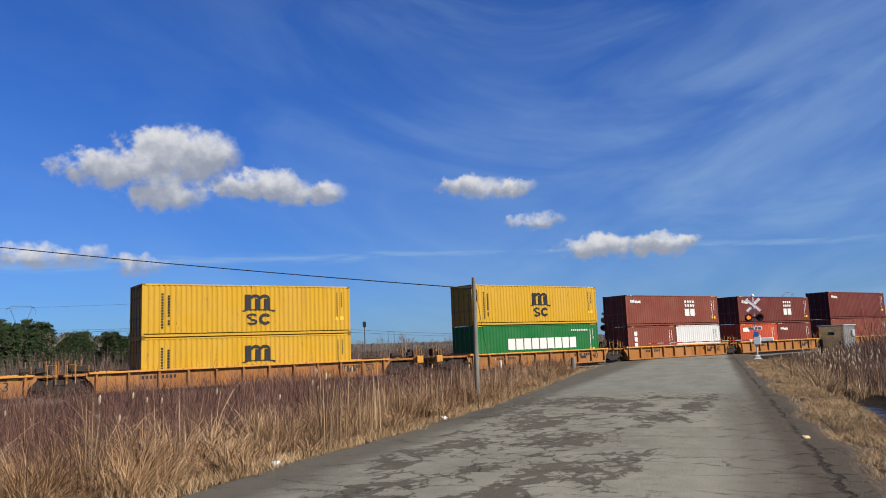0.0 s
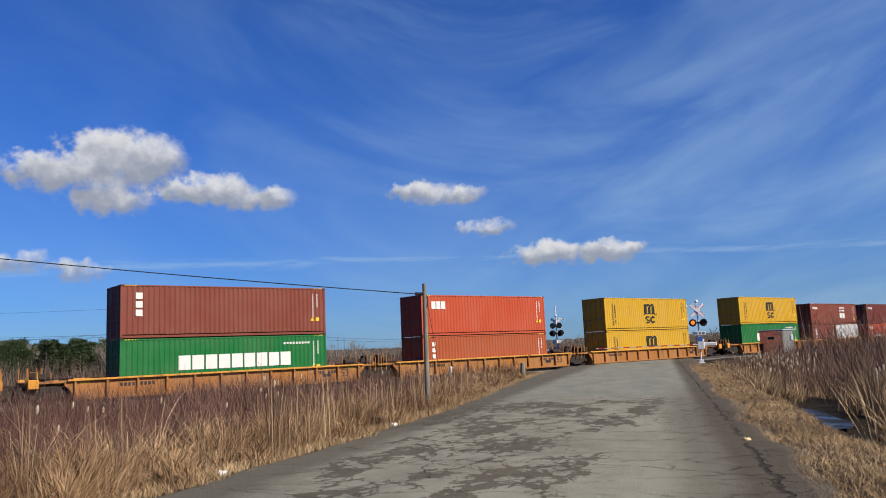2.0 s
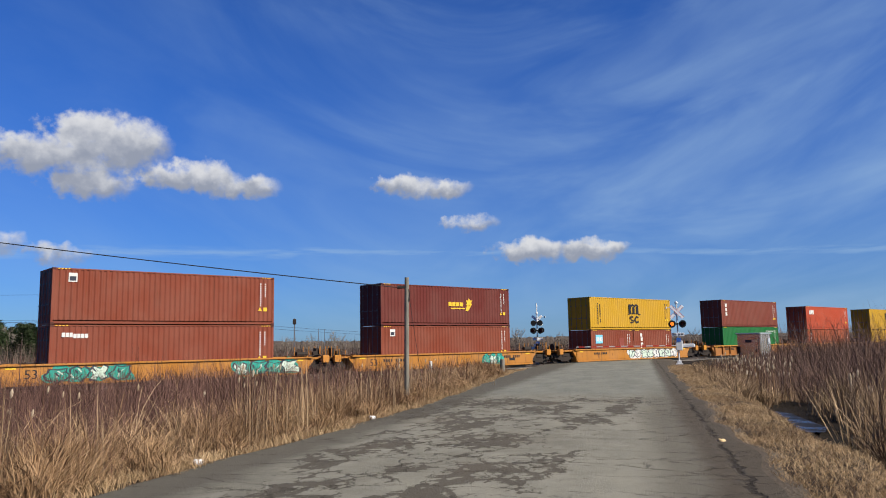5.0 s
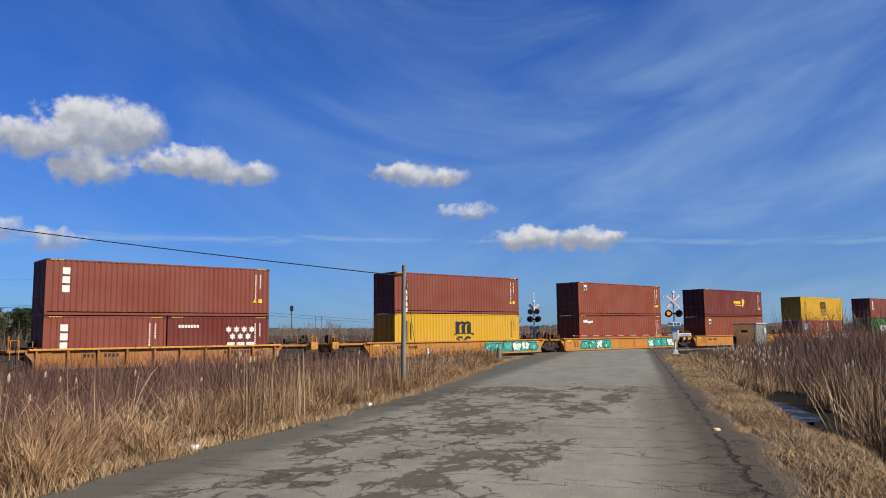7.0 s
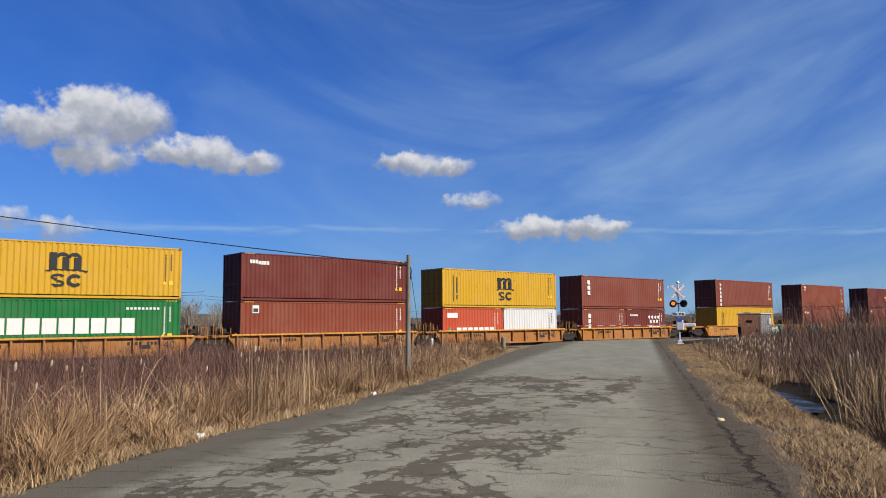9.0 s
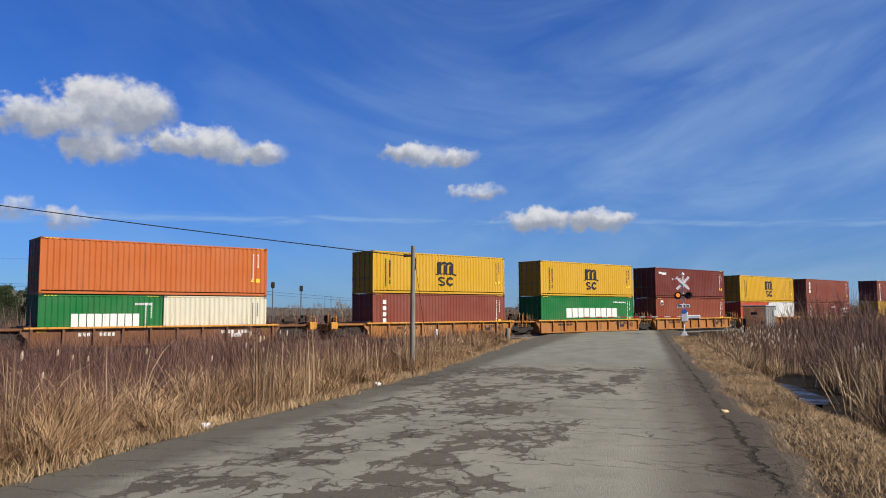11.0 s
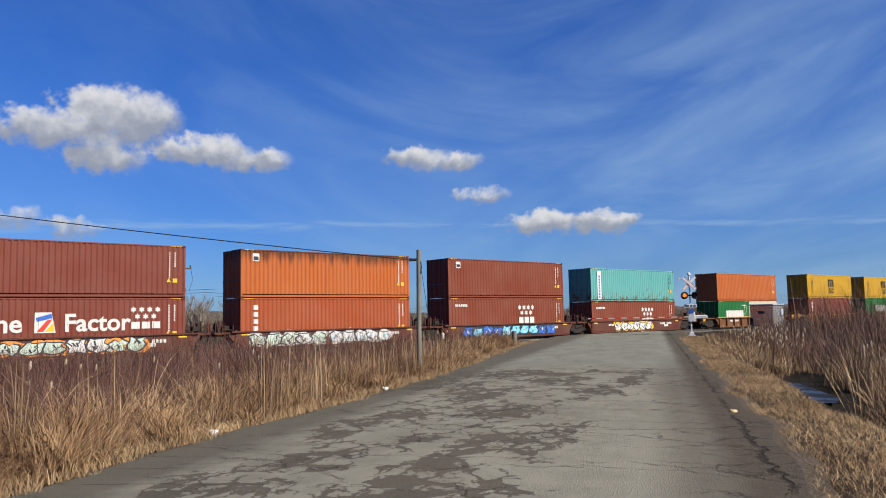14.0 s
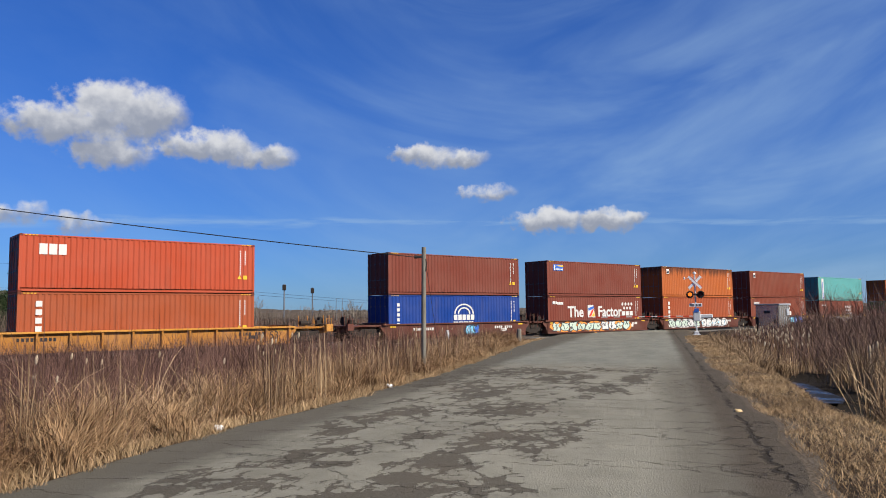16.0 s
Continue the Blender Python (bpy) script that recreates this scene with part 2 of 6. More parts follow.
def earth_nodes(n):
    co = obj_co(n)
    a, b, c2 = n.noise(co, 0.05, 6, 0.6), n.noise(co, 1.2, 6, 0.65), n.noise(co, 30.0, 4, 0.7)
    c = n.mix(b, (0.026, 0.018, 0.012), (0.055, 0.038, 0.023))
    c = n.mix(n.step(a, 0.4, 0.65, 0, 0.7), c, (0.056, 0.038, 0.027))
    c = n.mix(n.step(c2, 0.4, 0.7, 0, 0.5), c, (0.034, 0.024, 0.017))
    # shade of the ditch bank beside the road, painted near-black into the earth
    x, y, _ = n.put("ShaderNodeSeparateXYZ", {0: co}).outputs
    t = radians(ROAD_TURN)
    across = n.math("ADD", n.math("MULTIPLY_ADD", n.math("SUBTRACT", x, 2.1), math.cos(t), n.math("MULTIPLY", n.math("SUBTRACT", y, 11.8), -math.sin(t))), n.math("MULTIPLY_ADD", b, 0.8, -0.4))
    bank_shade = n.math("MULTIPLY", n.step(across, 4.95, 5.35), n.step(across, 9.0, 7.5))
    c = n.mix(n.math("MULTIPLY", bank_shade, 0.85), c, (0.012, 0.010, 0.008))
    return {"Base Color": c, "Roughness": 0.95, "Specular IOR Level": 0.1, "bump": (c2, 0.5, 0.05)}


def gravel_nodes(a, b):
    def build(n):
        co = obj_co(n)
        v = n.put("ShaderNodeTexVoronoi", {"Vector": co, "Scale": 22.0})
        f = n.noise(co, 1.5, 5)
        c = n.mix(v.outputs["Distance"], b, a)
        c = n.mix(n.step(f, 0.4, 0.7, 0, 0.5), c, tuple(q * 0.6 for q in a))
        return {"Base Color": c, "Roughness": 0.92, "Specular IOR Level": 0.2, "bump": (v.outputs["Distance"], 0.6, 0.03)}
    return build


def wood_nodes(a, b):
    def build(n):
        co = obj_co(n)
        g = n.noise(n.scaled(co, 14, 14, 0.7), 3.0, 6, 0.65)
        m = n.noise(co, 1.2, 4)
        c = n.mix(n.step(g, 0.3, 0.7), a, b)
        c = n.mix(n.step(m, 0.4, 0.7, 0, 0.4), c, tuple(q * 0.55 for q in a))
        return {"Base Color": c, "Roughness": 0.85, "Specular IOR Level": 0.2, "bump": (g, 0.5, 0.01)}
    return build


def glow_nodes(col, power):
    def build(n):
        return {"Base Color": col, "Emission Color": col, "Emission Strength": power, "Roughness": 0.4}
    return build


PAINT = material("container_paint", paint_nodes(0.04, 0.05))
PAINT_WORN = material("scuffed_paint", paint_nodes(0.10, 0.06))
PAINT_RUSTY = material("weathered_paint", paint_nodes(0.10, 0.05, 0.3, 0.0, 0.13))
PAINT_SOOTY = material("sooty_paint", paint_nodes(0.08, 0.05, 0.4, 0.8))
CAR_PAINT = material("railcar_paint", paint_nodes(0.15, 0.08, 0.85))
ROAD_TURN = 20.8  # degrees clockwise from +y
ASPHALT = material("old_asphalt", asphalt_nodes)
EARTH = material("dry_earth", earth_nodes)
BALLAST = material("ballast", gravel_nodes((0.168, 0.156, 0.144), (0.064, 0.058, 0.053)))
SHOULDER = material("gravel_shoulder", gravel_nodes((0.115, 0.092, 0.068), (0.045, 0.034, 0.025)))
STEEL_DARK = material("dark_truck_steel", plain_nodes((0.020, 0.017, 0.015), 0.75, 0.0, 0.5, 9.0, (0.045, 0.026, 0.016)))
RAIL_STEEL = material("rail_steel", plain_nodes((0.20, 0.16, 0.13), 0.4, 0.8, 0.4, 4.0))
GALV = material("galvanised_steel", plain_nodes((0.52, 0.55, 0.58), 0.42, 0.5, 0.25, 5.0))
GREY_BOX = material("cabinet_aluminium", plain_nodes((0.55, 0.46, 0.36), 0.24, 0.8, 0.4, 2.5, (0.30, 0.23, 0.16)))
SILVER_PAINT = material("silver_paint", plain_nodes((0.576, 0.584, 0.592), 0.45, 0.1, 0.15, 8.0))
WHITE_MARK = material("white_marking", plain_nodes((0.528, 0.520, 0.496), 0.55, 0.0, 0.18, 3.0, (0.440, 0.400, 0.360)))
BOARD_WHITE = material("white_reflective_board", plain_nodes((0.86, 0.86, 0.85), 0.5, 0.0, 0.06, 5.0))
BLACK_MARK = material("black_marking", plain_nodes((0.02, 0.02, 0.022), 0.5, 0.0, 0.3, 3.0))
YELLOW_MARK = material("yellow_marking", plain_nodes((0.640, 0.400, 0.032), 0.5, 0.0, 0.2, 5.0))
RED_MARK = material("red_marking", plain_nodes((0.55, 0.05, 0.03), 0.5, 0.0, 0.2, 5.0))
BLUE_MARK = material("blue_marking", plain_nodes((0.04, 0.12, 0.42), 0.5, 0.0, 0.2, 5.0))
TEAL_MARK = material("green_spray", plain_nodes((0.025, 0.26, 0.20), 0.6, 0.0, 0.5, 4.0, (0.01, 0.10, 0.08)))
MINT_MARK = material("pale_green_spray", plain_nodes((0.440, 0.528, 0.440), 0.6, 0.0, 0.3, 4.0))
SKY_MARK = material("light_blue_spray", plain_nodes((0.16, 0.48, 0.68), 0.6, 0.0, 0.4, 4.0))
ORANGE_MARK = material("orange_spray", plain_nodes((0.70, 0.26, 0.05), 0.6, 0.0, 0.4, 4.0))
DARK_SPRAY = material("dark_spray", plain_nodes((0.03, 0.035, 0.05), 0.6, 0.0, 0.3, 4.0))
POLE_WOOD = material("weathered_pole_wood", wood_nodes((0.130, 0.118, 0.096), (0.215, 0.200, 0.168)))
DARK_WOOD = material("creosoted_wood", wood_nodes((0.07, 0.055, 0.045), (0.13, 0.10, 0.08)))
CABLE = material("black_cable", plain_nodes((0.02, 0.02, 0.02), 0.6))
BARK = material("grey_bark", wood_nodes((0.160, 0.132, 0.108), (0.264, 0.232, 0.192)))
NEEDLES = material("pine_needles", stalk_nodes((0.014, 0.026, 0.010), (0.040, 0.056, 0.022), (0.022, 0.030, 0.014)))
MAST_GREY = material("dull_grey_steel", plain_nodes((0.13, 0.14, 0.16), 0.6, 0.2))
GOLD = material("golden_tussock_grass", stalk_nodes((0.140, 0.078, 0.038), (0.58, 0.392, 0.222), (0.190, 0.108, 0.054)))
REED = material("dry_reed", stalk_nodes((0.055, 0.028, 0.015), (0.46, 0.292, 0.162), (0.095, 0.048, 0.026)))
STRAW = material("mown_straw", stalk_nodes((0.185, 0.122, 0.064), (0.58, 0.412, 0.238), (0.235, 0.152, 0.082)))
PALE_REED = material("pale_reed", stalk_nodes((0.090, 0.056, 0.031), (0.56, 0.400, 0.245), (0.150, 0.095, 0.054)))
TWIG = material("bare_red_twig", stalk_nodes((0.012, 0.007, 0.006), (0.255, 0.142, 0.112), (0.050, 0.025, 0.020)))
PALE_TWIG = material("bare_grey_twig", stalk_nodes((0.022, 0.014, 0.011), (0.320, 0.205, 0.160), (0.085, 0.050, 0.038)))
THICKET = material("bare_grey_thicket", stalk_nodes((0.045, 0.034, 0.028), (0.170, 0.130, 0.104), (0.085, 0.060, 0.047)))
FLUFF = material("cattail_fluff", stalk_nodes((0.336, 0.264, 0.176), (0.464, 0.384, 0.288), (0.280, 0.200, 0.128)))
WOOD_FAR = material("far_bare_wood", stalk_nodes((0.076, 0.060, 0.050), (0.120, 0.096, 0.080), (0.060, 0.054, 0.044)))
WATER = material("ditch_water", lambda n: {"Base Color": (0.014, 0.012, 0.010), "Specular IOR Level": 0.22, "Roughness": n.step(n.noise(obj_co(n), 1.4, 4), 0.35, 0.6, 0.15, 0.6), "bump": (n.noise(obj_co(n), 5.0, 3), 0.08, 0.01)})
LAMP_LIT = material("lit_signal_lens", glow_nodes((1.0, 0.20, 0.02), 1.0))
LAMP_OFF = material("dark_red_lens", plain_nodes((0.10, 0.012, 0.010), 0.25))
LITTER_WHITE = material("white_litter", plain_nodes((0.624, 0.624, 0.640), 0.4, 0, 0.1))
LITTER_TAN = material("tan_litter", plain_nodes((0.496, 0.360, 0.192), 0.7, 0, 0.2))


# ---- mesh helpers ----
class Mesh:
    """Vertices and faces gathered for one mesh."""

    def __init__(self):
        self.v, self.f = [], []

    def add(self, verts, faces):
        k = len(self.v)
        self.v += verts
        self.f += [tuple(i + k for i in q) for q in faces]
        return self

    def box(self, x0, x1, y0, y1, z0, z1, c=0.0):
        """A box; c chamfers its edges along x, y and z corners."""
        if c <= 0:
            vs = [(x, y, z) for z in (z0, z1) for y in (y0, y1) for x in (x0, x1)]
            return self.add(vs, [(0, 2, 3, 1), (4, 5, 7, 6), (0, 1, 5, 4), (2, 6, 7, 3), (0, 4, 6, 2), (1, 3, 7, 5)])
        bm = bmesh.new()
        bmesh.ops.create_cube(bm, size=1.0)
        for q in bm.verts:
            q.co = Vector(((x0 + x1) / 2 + q.co.x * (x1 - x0), (y0 + y1) / 2 + q.co.y * (y1 - y0), (z0 + z1) / 2 + q.co.z * (z1 - z0)))
        bmesh.ops.bevel(bm, geom=list(bm.edges), offset=c, segments=1, affect="EDGES", profile=0.5)
        bm.verts.index_update()
        self.add([tuple(q.co) for q in bm.verts], [tuple(w.index for w in q.verts) for q in bm.faces])
        bm.free()
        return self

    def tube(self, pts, radii, sides=8, cap=True):
        """A round bar along pts."""
        pts = [Vector(p) for p in pts]
        rings, faces, vs = len(pts), [], []
        for i, p in enumerate(pts):
            way = (pts[min(i + 1, rings - 1)] - pts[max(i - 1, 0)]).normalized()
            side = way.orthogonal().normalized() if abs(way.z) > 0.95 else way.cross(Vector((0, 0, 1))).normalized()
            top = side.cross(way)
            r = radii[i] if isinstance(radii, (list, tuple)) else radii
            vs += [tuple(p + (side * math.cos(a) + top * math.sin(a)) * r) for a in (math.tau * j / sides for j in range(sides))]
        for i in range(rings - 1):
            for j in range(sides):
                k = (j + 1) % sides
                faces.append((i * sides + j, i * sides + k, (i + 1) * sides + k, (i + 1) * sides + j))
        if cap:
            faces += [tuple(range(sides))[::-1], tuple(range((rings - 1) * sides, rings * sides))]
        return self.add(vs, faces)

    def data(self, name):
        m = bpy.data.meshes.new(name)
        m.from_pydata(self.v, [], self.f)
        m.update()
        return m


def part(name, shape, mat, parent=None, label="", at=None, smooth=False):
    """Links a Mesh (or ready mesh data) as one object, under parent if given."""
    data = shape.data(name) if isinstance(shape, Mesh) else shape
    if mat and not data.materials:
        data.materials.append(mat)
    if smooth:
        data.shade_smooth()
    ob = new(name, data)
    if parent:
        ob.parent = parent
    if at is not None:
        ob.matrix_basis = at
    if label:
        ob["label"] = label
    return ob


def thing(name, m, label, category, group="", kind=""):
    ob = new(name)
    ob.matrix_basis = m
    return tagged(ob, label, category, group, kind)


def lerp(a, b, f):
    return a + (b - a) * f


# ---- plan ----
TRACK_TURN = 34.44  # degrees of the track's line from +x
U = Vector((math.cos(radians(TRACK_TURN)), math.sin(radians(TRACK_TURN)), 0))
N = Vector((-U.y, U.x, 0))
TRACK_D = 42.18  # track centre from the eye's foot
ROAD = pose(2.1, 11.8, 0, 0, 0, -ROAD_TURN)  # road frame: x across, y along, its origin mid-road


def track(s, d=TRACK_D, z=0.0):
    return U * s + N * d + Vector((0, 0, z))


def left_edge(y):
    return -3.84 - 0.24 * max(0.0, min(1.0, (3 - y) / 4)) - 1.4 * max(0.0, min(1.0, (y - 11) / 24)) + 0.04 * math.sin(y * 0.9) + 0.035 * math.sin(y * 2.3)


def right_edge(y):
    return 3.72 + 0.10 * math.sin(y * 0.7 + 1) + 0.07 * math.sin(y * 1.9) + 0.8 * max(0.0, min(1.0, (y - 38) / 14))


road_inverse = ROAD.inverted()


def ground_height(x, y):
    """The lie of the land: ditches beside the road, a low bank under the track."""
    q = road_inverse @ Vector((x, y, 0))
    d = x * N.x + y * N.y
    out = max(left_edge(q.y) - q.x, q.x - right_edge(q.y))
    if out < 0:
        h = -0.06
    elif q.x < 0:
        h = -0.04 - 0.42 * min(1.0, max(0.0, (out - 0.3) / 2.2))
    else:
        h = -0.03 - 0.60 * min(1.0, max(0.0, (out - 1.35) / 0.9)) + 0.35 * min(1.0, max(0.0, (out - 4.2) / 2.5))
    bank = min(1.0, max(0.0, (d - 31) / 7)) * min(1.0, max(0.0, (56 - d) / 8))
    if out > 0:
        h = lerp(h, -0.20, bank)
    rough = noise.noise(Vector((x * 0.35, y * 0.35, 0))) * 0.10 if out > 0.3 and abs(x) < 200 else 0.0
    return h + rough


def build_ground():
    lines = [-4500, -2000, -900, -400, -200, -120, -80, -60]
    xs = lines + [round(-50 + 0.75 * i, 3) for i in range(150)] + [70, 90, 130, 220, 420, 900, 2000, 4500]
    ys = [-4500, -1500, -500, -150, -60, -25, -10] + [round(-5 + 0.75 * i, 3) for i in range(110)] + [82, 92, 110, 150, 230, 420, 900, 2000, 4500]
    m = Mesh()
    m.v = [(x, y, ground_height(x, y)) for y in ys for x in xs]
    w = len(xs)
    m.f = [(j * w + i, j * w + i + 1, (j + 1) * w + i + 1, (j + 1) * w + i) for j in range(len(ys) - 1) for i in range(w - 1)]
    tagged(part("ground", m, EARTH, smooth=True), "dry brown early spring field with shallow ditches", "ground", kind="structure")


def build_road():
    m = Mesh()
    rows = [-30 + 0.5 * i for i in range(190)]
    cols = 12
    for y in rows:
        a, b = left_edge(y), right_edge(y)
        for i in range(cols + 1):
            f = i / cols
            x = lerp(a, b, f)
            crown = 0.05 * (1 - (2 * f - 1) ** 2)
            m.v.append((x, y, crown + 0.012 * noise.noise(Vector((x * 0.8, y * 0.5, 3)))))
    m.f = [(j * (cols + 1) + i, j * (cols + 1) + i + 1, (j + 1) * (cols + 1) + i + 1, (j + 1) * (cols + 1) + i) for j in range(len(rows) - 1) for i in range(cols)]
    k = len(m.v)
    for j, y in enumerate(rows):  # broken edges, turned down into the verge
        a, b = m.v[j * (cols + 1)], m.v[j * (cols + 1) + cols]
        m.v += [(left_edge(y) - 0.04, y, -0.14), a, b, (right_edge(y) + 0.04, y, -0.14)]
    for j in range(len(rows) - 1):
        q = k + 4 * j
        m.f += [(q, q + 1, q + 5, q + 4), (q + 2, q + 3, q + 7, q + 6)]
    tagged(part("road", m, ASPHALT, at=ROAD, smooth=True), "cracked and patched grey asphalt country road", "road", kind="structure")
    for side, name in ((-1, "gravel_shoulder"), (1, "gravel_shoulder")):
        s = Mesh()
        for y in rows:
            e = left_edge(y) if side < 0 else right_edge(y)
            w = 0.22 if side < 0 else 0.45
            w *= 1 + 0.35 * noise.noise(Vector((y * 0.6, side, 0)))
            s.v += [(e - side * 0.1, y, -0.012), (e + side * w * 0.5, y, -0.02 + 0.02 * noise.noise(Vector((y, 5, 0)))), (e + side * w, y, -0.09)]
        for j in range(len(rows) - 1):
            for i in range(2):
                q = (3 * j + i, 3 * j + i + 1, 3 * j + i + 4, 3 * j + i + 3)
                s.f.append(q if side > 0 else q[::-1])
        tagged(part(name, s, SHOULDER, at=ROAD, smooth=True), "dark gravel and mud along the asphalt's broken edge", "road shoulder", kind="structure")


def build_track():
    half = 230
    m = Mesh()
    for s in (-half, half):
        m.v += [tuple(track(s, TRACK_D + q, z)) for q, z in ((-3.4, -0.55), (-1.7, -0.14), (1.7, -0.14), (3.4, -0.55))]
    m.f = [(0, 4, 5, 1)[::-1], (1, 5, 6, 2)[::-1], (2, 6, 7, 3)[::-1]]
    tagged(part("track_bed", m, BALLAST), "grey crushed stone ballast under the railway", "track bed", kind="structure")
    for q in (-0.7525, 0.7525):
        r = Mesh().box(-half, half, -0.036, 0.036, -0.035, 0.0, 0.006).box(-half, half, -0.012, 0.012, -0.12, -0.035).box(-half, half, -0.07, 0.07, -0.14, -0.12)
        tagged(part("rail", r, RAIL_STEEL, at=pose(*track(0, TRACK_D + q, 0.02), 0, 0, TRACK_TURN)), "long steel rail worn bright on top", "rail", "rails of the track", "structure")
    t = Mesh()
    for i in range(330):
        s = -80 + i * 0.6
        t.box(s - 0.11, s + 0.11, -1.3, 1.3, -0.24, -0.115)
    tagged(part("railway_tie", t, DARK_WOOD, at=pose(*track(0), 0, 0, TRACK_TURN)), "dark wooden ties set in the ballast", "railway tie", kind="stuff")
    # crossing panels between and beside the rails
    cross = (ROAD @ Vector((0.3, 55, 0))).dot(U)
    for q, w in ((-1.45, 0.55), (0.0, 0.66), (1.45, 0.55)):
        p = Mesh().box(-5.2, 5.2, -w, w, -0.12, 0.005, 0.01)
        tagged(part("crossing_panel", p, ASPHALT, at=pose(*track(cross, TRACK_D + q, 0.0), 0, 0, TRACK_TURN)), "asphalt panel filling the level crossing between rails", "crossing panel", "panels of the crossing", "structure")


build_ground()
build_road()
build_track()


# ---- freight containers ----
WIDE = 2.438
HIGH, LOW = 2.84, 2.54
YELLOW, ORANGE, BROWN, MAROON = (0.420, 0.238, 0.013, 1), (0.350, 0.054, 0.021, 1), (0.152, 0.038, 0.024, 1), (0.104, 0.020, 0.015, 1)
RUST_ORANGE, GREEN, WHITE, BLUE = (0.275, 0.060, 0.020, 1), (0.004, 0.108, 0.025, 1), (0.480, 0.480, 0.470, 1), (0.004, 0.035, 0.195, 1)
TEAL, CREAM, BRICK, FADED = (0.092, 0.300, 0.288, 1), (0.470, 0.435, 0.330, 1), (0.165, 0.038, 0.019, 1), (0.360, 0.092, 0.021, 1)
container_meshes = {}


def container_kit(length, high):
    """The shared meshes of one size of container."""
    key = (length, high)
    if key in container_meshes:
        return container_meshes[key]
    hx, hy, k = length / 2, WIDE / 2, {}
    # side wall: pressed trapezoid waves between the corner posts
    m = Mesh()
    x0, x1, z0, z1 = -hx + 0.10, hx - 0.10, 0.225, high - 0.075
    count = round((x1 - x0) / 0.278)
    pitch = (x1 - x0) / count
    line = []
    for i in range(count):
        a = x0 + i * pitch
        line += [(a, 0.0), (a + pitch * 0.26, 0.0), (a + pitch * 0.5, 0.036), (a + pitch * 0.76, 0.036)]
    line.append((x1, 0.0))
    for x, dent in line:
        m.v += [(x, dent, z0), (x, dent, z1)]
    m.f = [(2 * i, 2 * i + 2, 2 * i + 3, 2 * i + 1) for i in range(len(line) - 1)]
    k["side"] = m.data("side_panel")
    f = Mesh()
    for sx in (-1, 1):
        for sy in (-1, 1):
            a, b = sorted((sx * hx, sx * (hx - 0.115)))
            c, d = sorted((sy * hy, sy * (hy - 0.09)))
            f.box(a, b, c, d, 0.10, high - 0.10, 0.012)
        a, b = sorted((sx * hx, sx * (hx - 0.09)))
        f.box(a, b, -hy + 0.09, hy - 0.09, high - 0.12, high - 0.01).box(a, b, -hy + 0.09, hy - 0.09, 0.01, 0.16)
    for sy in (-1, 1):
        c, d = sorted((sy * hy, sy * (hy - 0.06)))
        f.box(-hx + 0.115, hx - 0.115, c, d, high - 0.085, high - 0.012, 0.01).box(-hx + 0.115, hx - 0.115, c - sy * 0.022 if sy > 0 else c + 0.022, d - 0.022 if sy > 0 else d + 0.022, 0.045, 0.165, 0.008)
    k["frame"] = f.data("frame")
    k["casting"] = Mesh().box(-0.089, 0.089, -0.081, 0.081, -0.059, 0.059, 0.012).data("corner_casting")
    r = Mesh()
    n = round(length / 0.42)
    for i in range(n):
        a = -hx + 0.12 + i * (length - 0.24) / n
        r.box(a, a + (length - 0.24) / n * 0.62, -hy + 0.05, hy - 0.05, high - 0.05, high - 0.014)
    r.box(-hx + 0.08, hx - 0.08, -hy + 0.05, hy - 0.05, high - 0.06, high - 0.035)
    k["roof"] = r.data("roof")
    k["floor"] = Mesh().box(-hx + 0.09, hx - 0.09, -hy + 0.06, hy - 0.06, 0.05, 0.17).data("floor")
    k["front"] = Mesh().box(hx - 0.08, hx - 0.03, -hy + 0.09, hy - 0.09, 0.15, high - 0.11).data("front_wall")
    w = hy - 0.10
    d = Mesh().box(0.0, 0.045, -w / 2, w / 2, 0.165, high - 0.125, 0.008)
    for i in range(5):
        z = lerp(0.32, high - 0.62, i / 4)
        d.box(-0.022, 0.002, -w / 2 + 0.09, w / 2 - 0.09, z, z + 0.30)
    k["door"] = d.data("door")
    rod = Mesh().tube([(-0.055, 0, 0.10), (-0.055, 0, high - 0.08)], 0.017, 6)
    for z in (0.16, 0.55, 1.05, high - 0.75, high - 0.17):
        rod.box(-0.08, -0.02, -0.05, 0.05, z - 0.035, z + 0.035)
    rod.box(-0.085, -0.06, -0.01, 0.36, 0.98, 1.02)
    k["rod"] = rod.data("lock_rod")
    container_meshes[key] = k
    return k


def mark(ob, name, boxes, mat, label="", deep=0.004):
    """Flat painted shapes on the wall that faces the road: (x0, x1, z0, z1) each."""
    if name in ("company_name", "plate_lettering", "small_name", "stencilled_name"):
        for x0, x1, z0, z1 in boxes:
            part("lettering_block", Mesh().box(x0, x1, -WIDE / 2 - deep, -WIDE / 2 + 0.001, z0, z1), mat, ob, label)
        return
    m = Mesh()
    for x0, x1, z0, z1 in boxes:
        m.box(x0, x1, -WIDE / 2 - deep, -WIDE / 2 + 0.001, z0, z1)
    p = part(name, m, mat, ob, label)
    if len(boxes) > 1:
        p["kind"] = "stuff"


def polygon_mark(ob, name, shapes, mat, label="", deep=0.004):
    for pts in shapes:
        k = len(pts)
        m = Mesh().add([(x, -WIDE / 2 - deep, z) for x, z in pts] + [(x, -WIDE / 2 + 0.001, z) for x, z in pts],
              [tuple(range(k))] + [(i, i + k, (i + 1) % k + k, (i + 1) % k) for i in range(k)])
        part(name, m, mat, ob, label)


